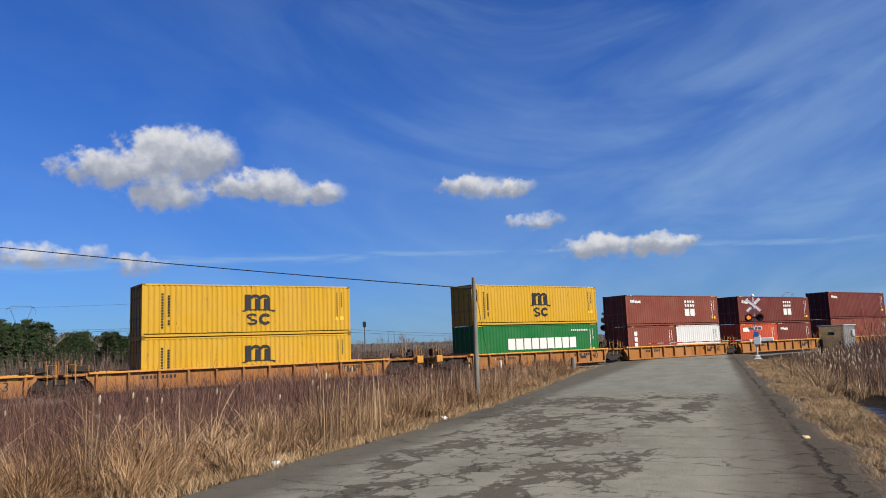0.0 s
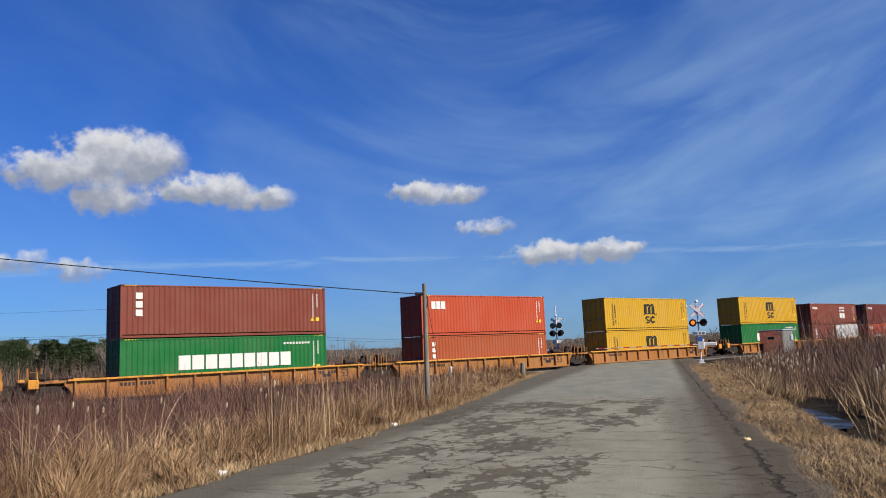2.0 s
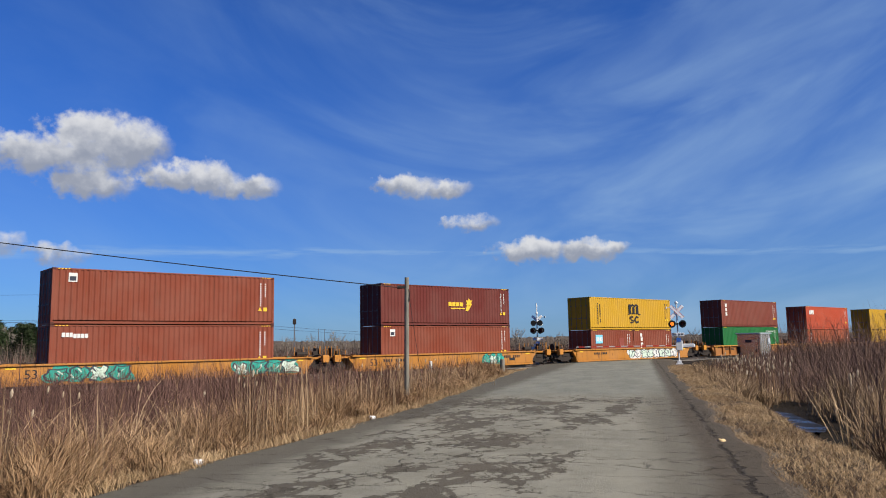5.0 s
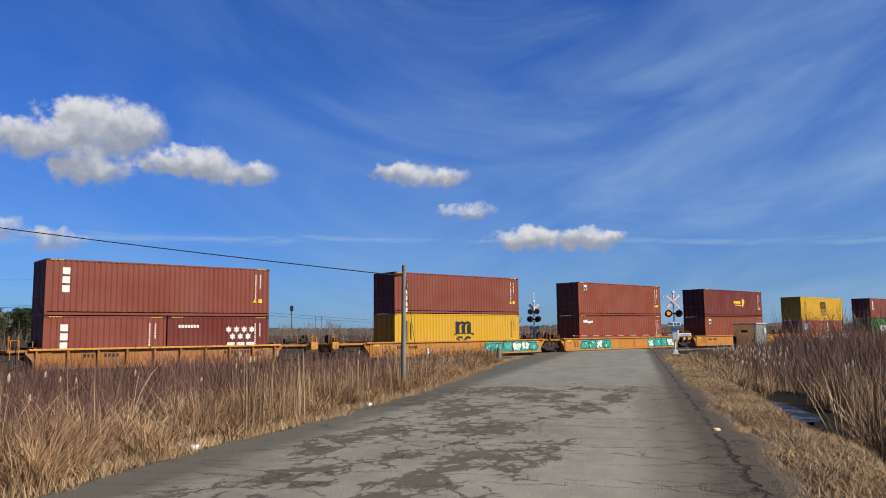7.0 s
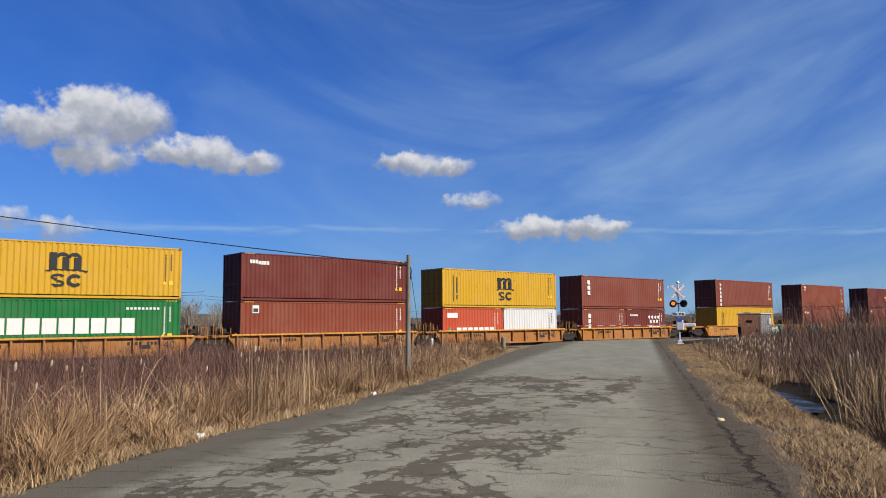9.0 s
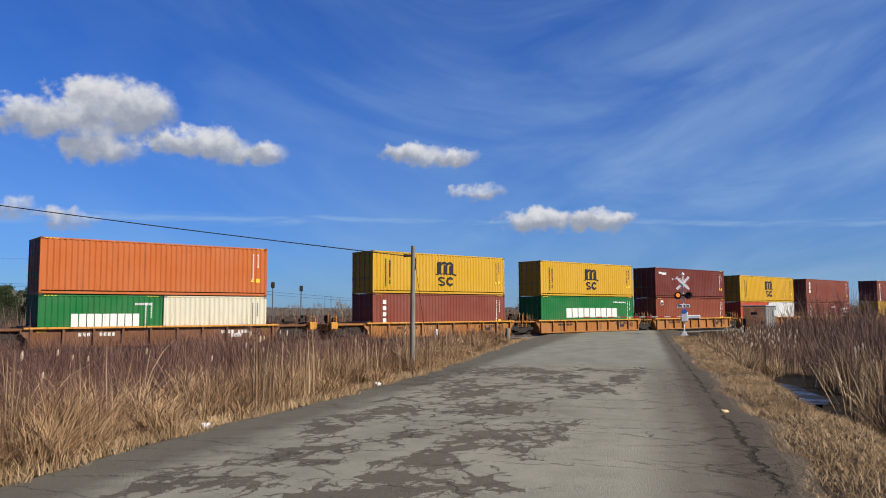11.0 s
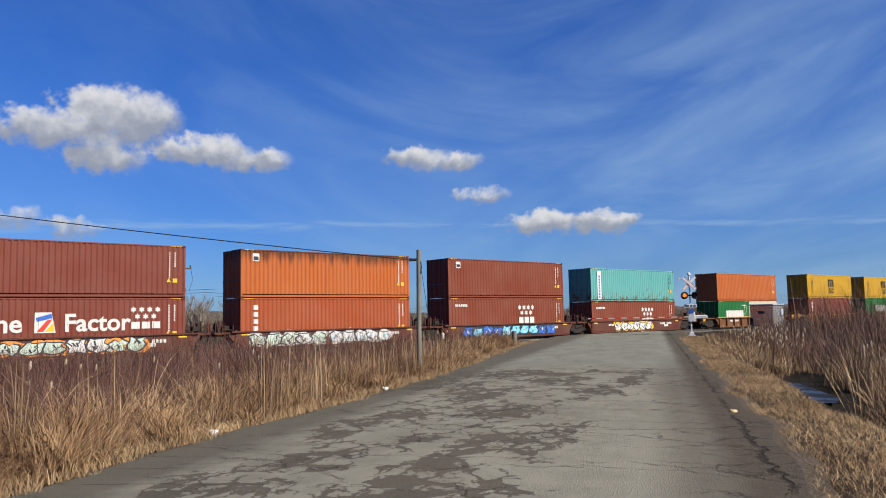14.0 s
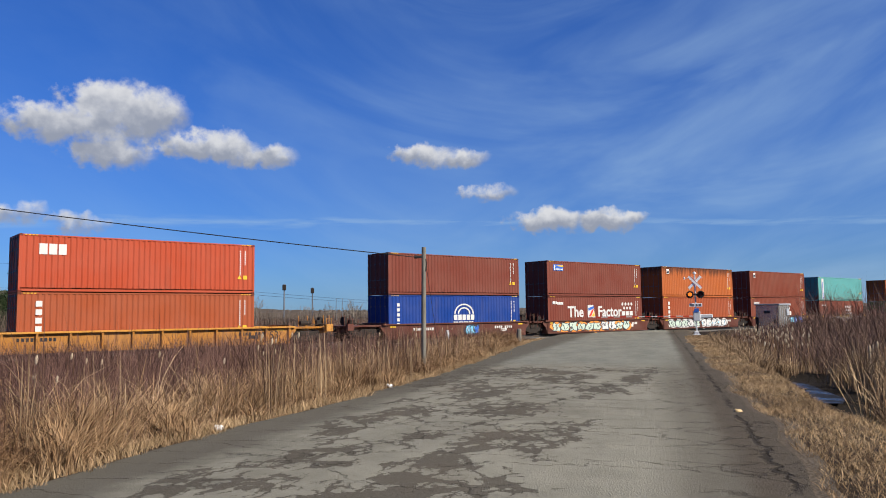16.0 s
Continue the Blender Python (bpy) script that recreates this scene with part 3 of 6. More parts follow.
def star(x, z, r):
    return [(x + math.sin(math.tau * i / 12) * (r if i % 2 == 0 else r * 0.55), z + math.cos(math.tau * i / 12) * (r if i % 2 == 0 else r * 0.55)) for i in range(12)]


def word(ob, name, text, x, z, size, mat, y=-WIDE / 2 - 0.004, bold=0.0):
    c = bpy.data.curves.new(name, "FONT")
    c.body, c.size, c.extrude, c.offset, c.resolution_u = text, size, 0.002, bold, 3
    c.materials.append(mat)
    t = new(name, c)
    t.parent = ob
    t.matrix_basis = pose(x, y, z, 90, 0, 0)
    return t


def row_of_blocks(x0, x1, z0, z1, count, gap=0.2):
    w = (x1 - x0) / count
    return [(x0 + i * w + w * gap / 2, x0 + (i + 1) * w - w * gap / 2, z0, z1) for i in range(count)]


def column_of_blocks(x, z, size, count, step):
    return [(x - size * 0.42, x + size * 0.42, z - i * step - size * 0.82, z - i * step) for i in range(count)]


def ring_piece(cx, cz, rx, rz, thick, a0, a1, k=12):
    """A bent band between two angles, in degrees."""
    out = [(cx + math.cos(radians(lerp(a0, a1, i / k))) * rx, cz + math.sin(radians(lerp(a0, a1, i / k))) * rz) for i in range(k + 1)]
    back = [(cx + math.cos(radians(lerp(a1, a0, i / k))) * (rx - thick), cz + math.sin(radians(lerp(a1, a0, i / k))) * (rz - thick)) for i in range(k + 1)]
    return [[out[i], out[i + 1], back[k - i - 1], back[k - i]] for i in range(k)]


def bands(ob, name, pieces, mat, deep=0.004):
    """Flat pieces of one painted shape, joined into one mesh."""
    m = Mesh()
    for q in pieces:
        m.add([(px, -WIDE / 2 - deep, pz) for px, pz in q], [tuple(range(len(q)))[::-1]])
    return part(name, m, mat, ob)


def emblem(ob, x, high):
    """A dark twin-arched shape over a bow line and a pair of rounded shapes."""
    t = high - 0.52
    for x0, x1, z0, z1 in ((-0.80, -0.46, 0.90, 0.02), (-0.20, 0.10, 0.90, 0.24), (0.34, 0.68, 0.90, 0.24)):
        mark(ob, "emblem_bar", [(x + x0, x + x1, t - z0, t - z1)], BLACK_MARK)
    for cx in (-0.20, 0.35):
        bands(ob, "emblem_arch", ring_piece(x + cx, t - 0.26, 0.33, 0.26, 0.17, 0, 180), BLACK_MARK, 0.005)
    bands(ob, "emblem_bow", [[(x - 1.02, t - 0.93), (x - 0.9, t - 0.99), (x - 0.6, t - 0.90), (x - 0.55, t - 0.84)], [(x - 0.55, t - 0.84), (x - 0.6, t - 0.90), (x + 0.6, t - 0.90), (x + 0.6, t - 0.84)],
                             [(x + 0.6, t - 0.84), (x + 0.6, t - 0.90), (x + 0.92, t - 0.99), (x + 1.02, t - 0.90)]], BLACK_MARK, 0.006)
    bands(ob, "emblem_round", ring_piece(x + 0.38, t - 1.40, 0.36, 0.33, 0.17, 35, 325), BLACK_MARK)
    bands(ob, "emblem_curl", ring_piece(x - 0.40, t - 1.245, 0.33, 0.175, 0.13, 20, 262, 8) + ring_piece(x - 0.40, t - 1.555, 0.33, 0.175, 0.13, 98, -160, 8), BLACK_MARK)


def common_marks(ob, length, high, dark=False):
    """Rows of small stencilled codes by the end of the wall, as plain dashes."""
    hx = length / 2
    pick = random.Random(ob["label"] + str(high))
    rows = []
    for col, z_end in ((hx - 0.92, high - 1.75), (hx - 0.62, high - 1.15)):
        z = high - 0.38
        while z > z_end:
            h = pick.uniform(0.05, 0.10)
            rows.append((col, col + 0.075, z - h, z))
            z -= h + 0.045
    mark(ob, "stencilled_code", rows, BLACK_MARK if dark else WHITE_MARK)
    mark(ob, "hazard_label", [(hx - 0.70, hx - 0.46, high - 2.02, high - 1.80)], YELLOW_MARK)
    polygon_mark(ob, "hazard_triangle", [[(hx - 1.05, high - 2.0), (hx - 0.80, high - 2.0), (hx - 0.925, high - 1.78)]], YELLOW_MARK)
    mark(ob, "height_stripe", [(-hx + 0.25 + i * 0.16, -hx + 0.34 + i * 0.16, high - 0.068, high - 0.025) for i in range(4)] +
         [(hx - 0.80 + i * 0.16, hx - 0.71 + i * 0.16, high - 0.068, high - 0.025) for i in range(4)], YELLOW_MARK)


def container(length, high, colour, label, style="", rusty=False):
    """A steel shipping container; its doors face backwards along the train."""
    k = container_kit(length, high)
    hx, hy = length / 2, WIDE / 2
    ob = thing("shipping_container", Matrix(), label, "shipping container", "containers on the train")
    paint = PAINT_RUSTY if rusty else PAINT_SOOTY if colour == FADED and style == "little" else PAINT_WORN if colour in (YELLOW, FADED, BRICK) else PAINT

    def piece(name, mesh, m=Matrix(), parent=None):
        p = new(name, mesh)
        if not mesh.materials:
            mesh.materials.append(PAINT)
        p.parent, p.matrix_basis, p.color = parent or ob, m, colour
        p.material_slots[0].link = "OBJECT"
        p.material_slots[0].material = paint
        return p
    piece("side_panel", k["side"], pose(0, -hy + 0.006, 0))
    piece("side_panel", k["side"], pose(0, hy - 0.006, 0, 0, 0, 180))
    for name in ("frame", "roof", "floor"):
        piece(name, k[name])
    piece("front_wall", k["front"])
    for sy in (-1, 1):
        d = piece("door", k["door"], pose(-hx + 0.035, sy * (hy - 0.09) / 2, 0))
        for q in (-0.27, 0.27):
            part("lock_rod", k["rod"], MAST_GREY, d, at=pose(0, q, 0))
        for sx in (-1, 1):
            for z in (0.059, high - 0.059):
                piece("corner_casting", k["casting"], pose(sx * (hx - 0.085), sy * (hy - 0.077), z)).color = (colour[0] * 0.35, colour[1] * 0.35, colour[2] * 0.4, 1)
    common_marks(ob, length, high, colour in (YELLOW, WHITE, CREAM, TEAL))
    STYLES.get(style, lambda *a: None)(ob, length, high)
    return ob


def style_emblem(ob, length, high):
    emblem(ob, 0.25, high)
    x = -length / 2
    mark(ob, "stencilled_name", [(x + 0.98, x + 1.10, high - 0.62 - i * 0.145, high - 0.52 - i * 0.145) for i in range(13)] +
         [(x + 1.32, x + 1.44, high - 0.72 - i * 0.145, high - 0.62 - i * 0.145) for i in range(11) if i != 8], BLACK_MARK)


def style_wide_word(ob, length, high):
    f = length / 12.192
    mark(ob, "company_name", row_of_blocks(-3.1 * f, 3.7 * f, high - 1.74, high - 0.96, 9, 0.13), WHITE_MARK, "broad white company lettering blocks")
    mark(ob, "stencilled_code", [(3.2 * f + 0.2 * i * f, 3.33 * f + 0.2 * i * f, high - 0.52, high - 0.40) for i in range(9)], WHITE_MARK)


def style_column(count, size=0.42, step=0.42):
    def put(ob, length, high):
        mark(ob, "company_name", column_of_blocks(-length / 2 + 0.95, high - 0.42, size, count, step * 1.02), WHITE_MARK, "white company lettering blocks set one below another")
    return put


def style_corner_blocks(ob, length, high):
    x = -length / 2 + 0.85
    mark(ob, "company_name", row_of_blocks(x, x + 1.3, high - 0.98, high - 0.45, 3, 0.16), WHITE_MARK, "white company lettering block")


def style_stars(ob, length, high):
    x = 1.0 * length / 12.192
    polygon_mark(ob, "star", [star(x + 0.48 * i, high - 0.72, 0.21) for i in range(4)] + [star(x + 0.24 + 0.48 * i, high - 1.12, 0.21) for i in range(3)], WHITE_MARK, "group of white painted stars")
    mark(ob, "company_name", row_of_blocks(x - 0.15, x + 1.65, high - 1.98, high - 1.45, 3), WHITE_MARK)
    mark(ob, "small_name", [(-length / 2 + 0.6 + 0.17 * i, -length / 2 + 0.73 + 0.17 * i, high - 0.62, high - 0.46) for i in range(7)], WHITE_MARK)


def style_small_name(ob, length, high):
    x = -length / 2 + 0.55
    mark(ob, "small_name", [(x + 0.18 * i, x + 0.15 + 0.18 * i, high - 0.62 - 0.05 * (i > 2), high - 0.40 - 0.06 * (i > 2)) for i in range(7)], WHITE_MARK)


def style_mid_blocks(ob, length, high):
    x = 1.3
    mark(ob, "company_name", row_of_blocks(x, x + 1.5, high - 1.75, high - 1.15, 2), WHITE_MARK)
    mark(ob, "small_name", [(x + 0.1 + 0.36 * i, x + 0.34 + 0.36 * i, high - 0.62 - 0.34 * j, high - 0.42 - 0.34 * j) for i in range(4) for j in range(2)], WHITE_MARK)
    style_small_name(ob, length, high)


def style_triangle(ob, length, high):
    polygon_mark(ob, "triangle", [[(-2.75, high - 1.98), (-2.05, high - 1.98), (-2.35, high - 1.35)]], TEAL_MARK, "dark green triangle")
    mark(ob, "company_name", row_of_blocks(-1.75, 2.1, high - 1.98, high - 1.42, 7), WHITE_MARK)
    mark(ob, "label_plate", [(-2.6, -1.6, high - 0.72, high - 0.36)], WHITE_MARK)


def style_arc(ob, length, high):
    ring = []
    for r0, r1 in ((0.80, 0.92), (0.48, 0.60)):
        pts = [(0.5 + math.cos(math.pi * i / 12) * r1, high - 1.30 + math.sin(math.pi * i / 12) * r1 * 0.78) for i in range(13)]
        back = [(0.5 + math.cos(math.pi * i / 12) * r0, high - 1.30 + math.sin(math.pi * i / 12) * r0 * 0.78) for i in range(12, -1, -1)]
        ring += [[pts[i], pts[i + 1], back[11 - i], back[12 - i]] for i in range(12)]
    polygon_mark(ob, "emblem", ring, WHITE_MARK, "white arched company emblem")
    mark(ob, "company_name", row_of_blocks(-0.5, 1.5, high - 1.74, high - 1.36, 5) + [(-0.5 + 0.24 * i, -0.32 + 0.24 * i, high - 2.0, high - 1.84) for i in range(8)], WHITE_MARK)
    mark(ob, "stencilled_name", column_of_blocks(-length / 2 + 0.8, high - 0.55, 0.26, 5, 0.33), WHITE_MARK)


def style_plate(ob, length, high):
    x = -length / 2 + 0.85
    mark(ob, "name_plate", [(x, x + 0.52, 0.20, high - 0.22)], WHITE_MARK, "tall white name plate", 0.005)
    mark(ob, "plate_lettering", column_of_blocks(x + 0.26, high - 0.62, 0.22, 8, 0.25), BLUE_MARK, "", 0.009)


def style_yellow_logo(ob, length, high):
    polygon_mark(ob, "emblem", [star(1.9, high - 1.15, 0.36), [(1.55, high - 1.75), (1.8, high - 1.75), (2.15, high - 1.3), (1.7, high - 1.3)]], YELLOW_MARK, "yellow company emblem")
    mark(ob, "company_name", [(-0.1 + 0.36 * i, 0.2 + 0.36 * i, high - 1.42, high - 1.14) for i in range(4)] + [(0.1, 1.5, high - 1.62, high - 1.54)], YELLOW_MARK)


def style_slogan(ob, length, high):
    style_small_name(ob, length, high)
    word(ob, "lettering", "The", -3.75, high - 1.66, 1.22, WHITE_MARK, bold=0.028)
    word(ob, "lettering", "Factor", 0.0, high - 1.66, 1.22, WHITE_MARK, bold=0.028)
    polygon_mark(ob, "emblem", [[(-1.3, high - 1.72), (-0.35, high - 1.72), (-0.55, high - 0.72), (-1.3, high - 0.72)]], WHITE_MARK, "white square with coloured ribbon", 0.004)
    polygon_mark(ob, "emblem_ribbon", [[(-1.25, high - 0.98), (-0.55, high - 0.78), (-0.5, high - 1.0), (-1.2, high - 1.18)]], BLUE_MARK, "", 0.008)
    polygon_mark(ob, "emblem_ribbon", [[(-1.2, high - 1.66), (-0.9, high - 1.66), (-0.5, high - 1.05), (-0.75, high - 1.1)]], RED_MARK, "", 0.008)
    polygon_mark(ob, "emblem_ribbon", [[(-0.85, high - 1.66), (-0.42, high - 1.66), (-0.45, high - 1.2)]], YELLOW_MARK, "", 0.008)
    x = 3.35
    polygon_mark(ob, "star", [star(x + 0.42 * i, high - 0.62, 0.17) for i in range(4)] + [star(x + 0.21 + 0.42 * i, high - 0.98, 0.17) for i in range(3)], WHITE_MARK, "group of white painted stars")
    mark(ob, "company_name", row_of_blocks(x - 0.15, x + 1.45, high - 1.62, high - 1.26, 3), WHITE_MARK)


def style_lighthouse(ob, length, high):
    x = -length / 2 + 0.75
    mark(ob, "name_plate", [(x, x + 1.15, high - 0.78, high - 0.30)], BLUE_MARK, "blue plate with a yellow beam")
    polygon_mark(ob, "beam", [[(x + 0.30, high - 0.40), (x + 1.15, high - 0.50), (x + 1.15, high - 0.32)]], YELLOW_MARK, "", 0.008)
    mark(ob, "plate_lettering", [(x + 0.06, x + 0.2, high - 0.76, high - 0.36)] + [(x + 0.3 + 0.14 * i, x + 0.4 + 0.14 * i, high - 0.74, high - 0.62) for i in range(6)], WHITE_MARK, "", 0.008)


def style_little_plate(ob, length, high):
    x = -length / 2 + 0.75
    mark(ob, "name_plate", [(x, x + 0.42, high - 0.70, high - 0.24)], WHITE_MARK)
    mark(ob, "plate_shape", [(x + 0.05, x + 0.36, high - 0.64, high - 0.42)], DARK_SPRAY, "", 0.008)


def style_blue_plate(ob, length, high):
    mark(ob, "name_plate", [(-2.4, -1.45, high - 1.15, high - 0.42)], SKY_MARK, "light blue sticker")
    mark(ob, "plate_lettering", [(-2.3 + 0.22 * i, -2.15 + 0.22 * i, high - 0.98, high - 0.62) for i in range(4)], WHITE_MARK, "", 0.008)
    mark(ob, "repair_patch", [(0.9, 1.6, high - 1.95, high - 0.7)], material("repaired_steel", plain_nodes((0.20, 0.05, 0.035), 0.6)), "darker repair patch")


def style_two_blocks(ob, length, high):
    mark(ob, "company_name", [(-2.05, -1.75, high - 0.62, high - 0.3), (-2.0, -1.7, high - 1.0, high - 0.68), (-2.0, -1.85, high - 1.75, high - 1.15), (-1.85, -1.65, high - 1.3, high - 1.15)], WHITE_MARK)


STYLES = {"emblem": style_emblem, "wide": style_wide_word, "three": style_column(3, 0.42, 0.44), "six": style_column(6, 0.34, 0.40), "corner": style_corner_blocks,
          "stars": style_stars, "small": style_small_name, "mid": style_mid_blocks, "triangle": style_triangle, "arc": style_arc, "plate": style_plate,
          "gold": style_yellow_logo, "slogan": style_slogan, "beacon": style_lighthouse, "little": style_little_plate, "sticker": style_blue_plate, "two": style_two_blocks}


# ---- double-stack well cars ----
CAR_YELLOW, CAR_ORANGE, CAR_BROWN, CAR_RED = (0.330, 0.135, 0.020, 1), (0.262, 0.105, 0.024, 1), (0.125, 0.050, 0.020, 1), (0.080, 0.022, 0.014, 1)
FLOOR_Z = 0.17
wheel_mesh = Mesh().tube([(0, -0.07, 0), (0, -0.045, 0), (0, 0.03, 0), (0, 0.031, 0), (0, 0.06, 0)], [0.39, 0.42, 0.42, 0.455, 0.455], 24).data("wheel")
wheel_face = Mesh().tube([(0, -0.16, 0), (0, -0.07, 0)], [0.09, 0.12], 12).data("bearing")


def truck(car, x, tall=False):
    """A two-axle truck under the car's end: side frames, springs, wheels."""
    f = Mesh()
    for sy in (-1, 1):
        y0, y1 = sorted((sy * 0.92, sy * 1.08))
        prof = [(-1.25, 0.36), (-0.98, 0.36), (-0.55, 0.28), (-0.4, 0.16), (0.4, 0.16), (0.55, 0.28), (0.98, 0.36), (1.25, 0.36), (1.22, 0.56), (0.7, 0.62), (0.5, 0.80), (-0.5, 0.80), (-0.7, 0.62), (-1.22, 0.56)]
        k = len(prof)
        f.add([(a, y0, b) for a, b in prof] + [(a, y1, b) for a, b in prof],
              [tuple(range(k)), tuple(range(2 * k - 1, k - 1, -1))] + [(i, i + k, (i + 1) % k + k, (i + 1) % k) for i in range(k)])
        for q in (-0.22, 0.0, 0.22):
            f.tube([(q, sy * 1.0 - sy * 0.0, 0.22), (q, sy * 1.0, 0.6)], 0.075, 8)
    f.box(-0.30, 0.30, -1.12, 1.12, 0.52, 0.78, 0.03)
    t = part("truck", f, STEEL_DARK, car, "dark rusty two-axle truck", at=pose(x, 0, 0))
    for a in (-0.89, 0.89):
        for sy in (-1, 1):
            part("wheel", wheel_mesh, STEEL_DARK, t, at=pose(a, sy * 0.78, 0.42, 0, 0, 0 if sy < 0 else 180))
            part("bearing", wheel_face, STEEL_DARK, t, at=pose(a, sy * 0.97, 0.42, 0, 0, 0 if sy < 0 else 180))
        part("axle", Mesh().tube([(a, -0.75, 0.42), (a, 0.75, 0.42)], 0.08, 10), STEEL_DARK, t)
    return t


rib_mesh = Mesh().box(-0.055, 0.055, -0.15, 0.0, 0.16, 1.02, 0.01).data("rib")


def blob(pick, cx, cz, w, h, k=18):
    """A rounded, lobed outline."""
    ph = [pick.uniform(0, 6.28) for _ in range(3)]
    out = []
    for i in range(k):
        a = math.tau * i / k
        r = 1 + 0.18 * math.sin(2 * a + ph[0]) + 0.16 * math.sin(3 * a + ph[1]) + 0.10 * math.sin(5 * a + ph[2])
        out.append((cx + math.cos(a) * w * r, cz + math.sin(a) * h * r))
    return out


SHARDS = (
    [(0.0, 0.1), (0.30, 0.0), (0.42, 0.26), (0.66, 0.02), (1.0, 0.22), (0.80, 0.46), (1.0, 0.82), (0.62, 1.0), (0.50, 0.74), (0.20, 0.98), (-0.04, 0.66), (0.18, 0.42)],
    [(0.06, 0.0), (0.52, 0.08), (0.92, -0.04), (1.04, 0.36), (0.80, 0.60), (0.98, 1.0), (0.48, 0.86), (0.10, 1.02), (-0.04, 0.62), (0.14, 0.34)],
    [(0.0, 0.22), (0.36, 0.0), (0.84, 0.12), (1.06, 0.50), (0.86, 0.72), (0.92, 0.98), (0.46, 0.92), (0.16, 1.0), (0.10, 0.70), (-0.06, 0.50)],
    [(0.10, 0.04), (0.44, 0.16), (0.74, 0.0), (0.96, 0.30), (1.06, 0.74), (0.70, 0.96), (0.54, 0.80), (0.30, 1.04), (0.0, 0.86), (0.06, 0.46)],
)


def spray(ob, y, x0, x1, z0, z1, mats, seed):
    """Sprayed graffiti: leaning shapes that crowd each other, each with a rim and strokes, over a rough cloud; no letters."""
    pick = random.Random(seed)
    count = max(3, round((x1 - x0) / 0.95))
    w, h = (x1 - x0) / count, z1 - z0
    cloud, rim, fill = mats
    if cloud == fill:
        fill = WHITE_MARK
    inner = rim if rim != DARK_SPRAY else cloud
    second = {SKY_MARK: BLUE_MARK, MINT_MARK: WHITE_MARK, TEAL_MARK: MINT_MARK}.get(inner, inner)
    step = 0
    for i in range(count):
        cx, cz = x0 + (i + 0.5) * w, (z0 + z1) / 2
        pts = blob(pick, cx, cz, w * 0.66, h * 0.46)
        part("graffiti_shape", Mesh().add([(px, y - 0.003 - 0.0001 * i, pz) for px, pz in pts], [tuple(range(len(pts)))]), cloud, ob, "sprayed graffiti shape")
    for i in range(count):
        form = [(u + pick.uniform(-0.07, 0.07), v + pick.uniform(-0.06, 0.06)) for u, v in pick.choice(SHARDS)]
        a = x0 + i * w - 0.06 * w
        wide, tall, low, slant = w * pick.uniform(1.02, 1.2), h * pick.uniform(0.74, 0.90), z0 + h * pick.uniform(0.06, 0.14), pick.uniform(-0.16, 0.20)

        def put(q, grow):
            u, v = 0.5 + (q[0] - 0.5) * grow, 0.5 + (q[1] - 0.5) * grow
            return a + u * wide + (v - 0.5) * slant * wide, low + v * tall
        for grow, mat in ((1.0, DARK_SPRAY), (0.82, pick.choice((inner, inner, second)))):
            step += 1
            pts = [put(q, grow) for q in form]
            part("graffiti_shape", Mesh().add([(px, y - 0.006 - 0.0003 * step, pz) for px, pz in pts], [tuple(range(len(pts)))]), mat, ob, "sprayed graffiti shape")
        for k in range(4):
            step += 1
            u, v, tilt = pick.uniform(0.2, 0.7), pick.uniform(0.12, 0.6), pick.uniform(-0.1, 0.1)
            pts = [put(q, 0.86) for q in ((u, v), (u + 0.09, v + 0.03), (u + 0.09 + 3 * tilt, v + 0.32), (u + 3 * tilt, v + 0.29))]
            part("graffiti_stroke", Mesh().add([(px, y - 0.006 - 0.0003 * step, pz) for px, pz in pts], [tuple(range(4))]), fill if k % 2 else DARK_SPRAY, ob)


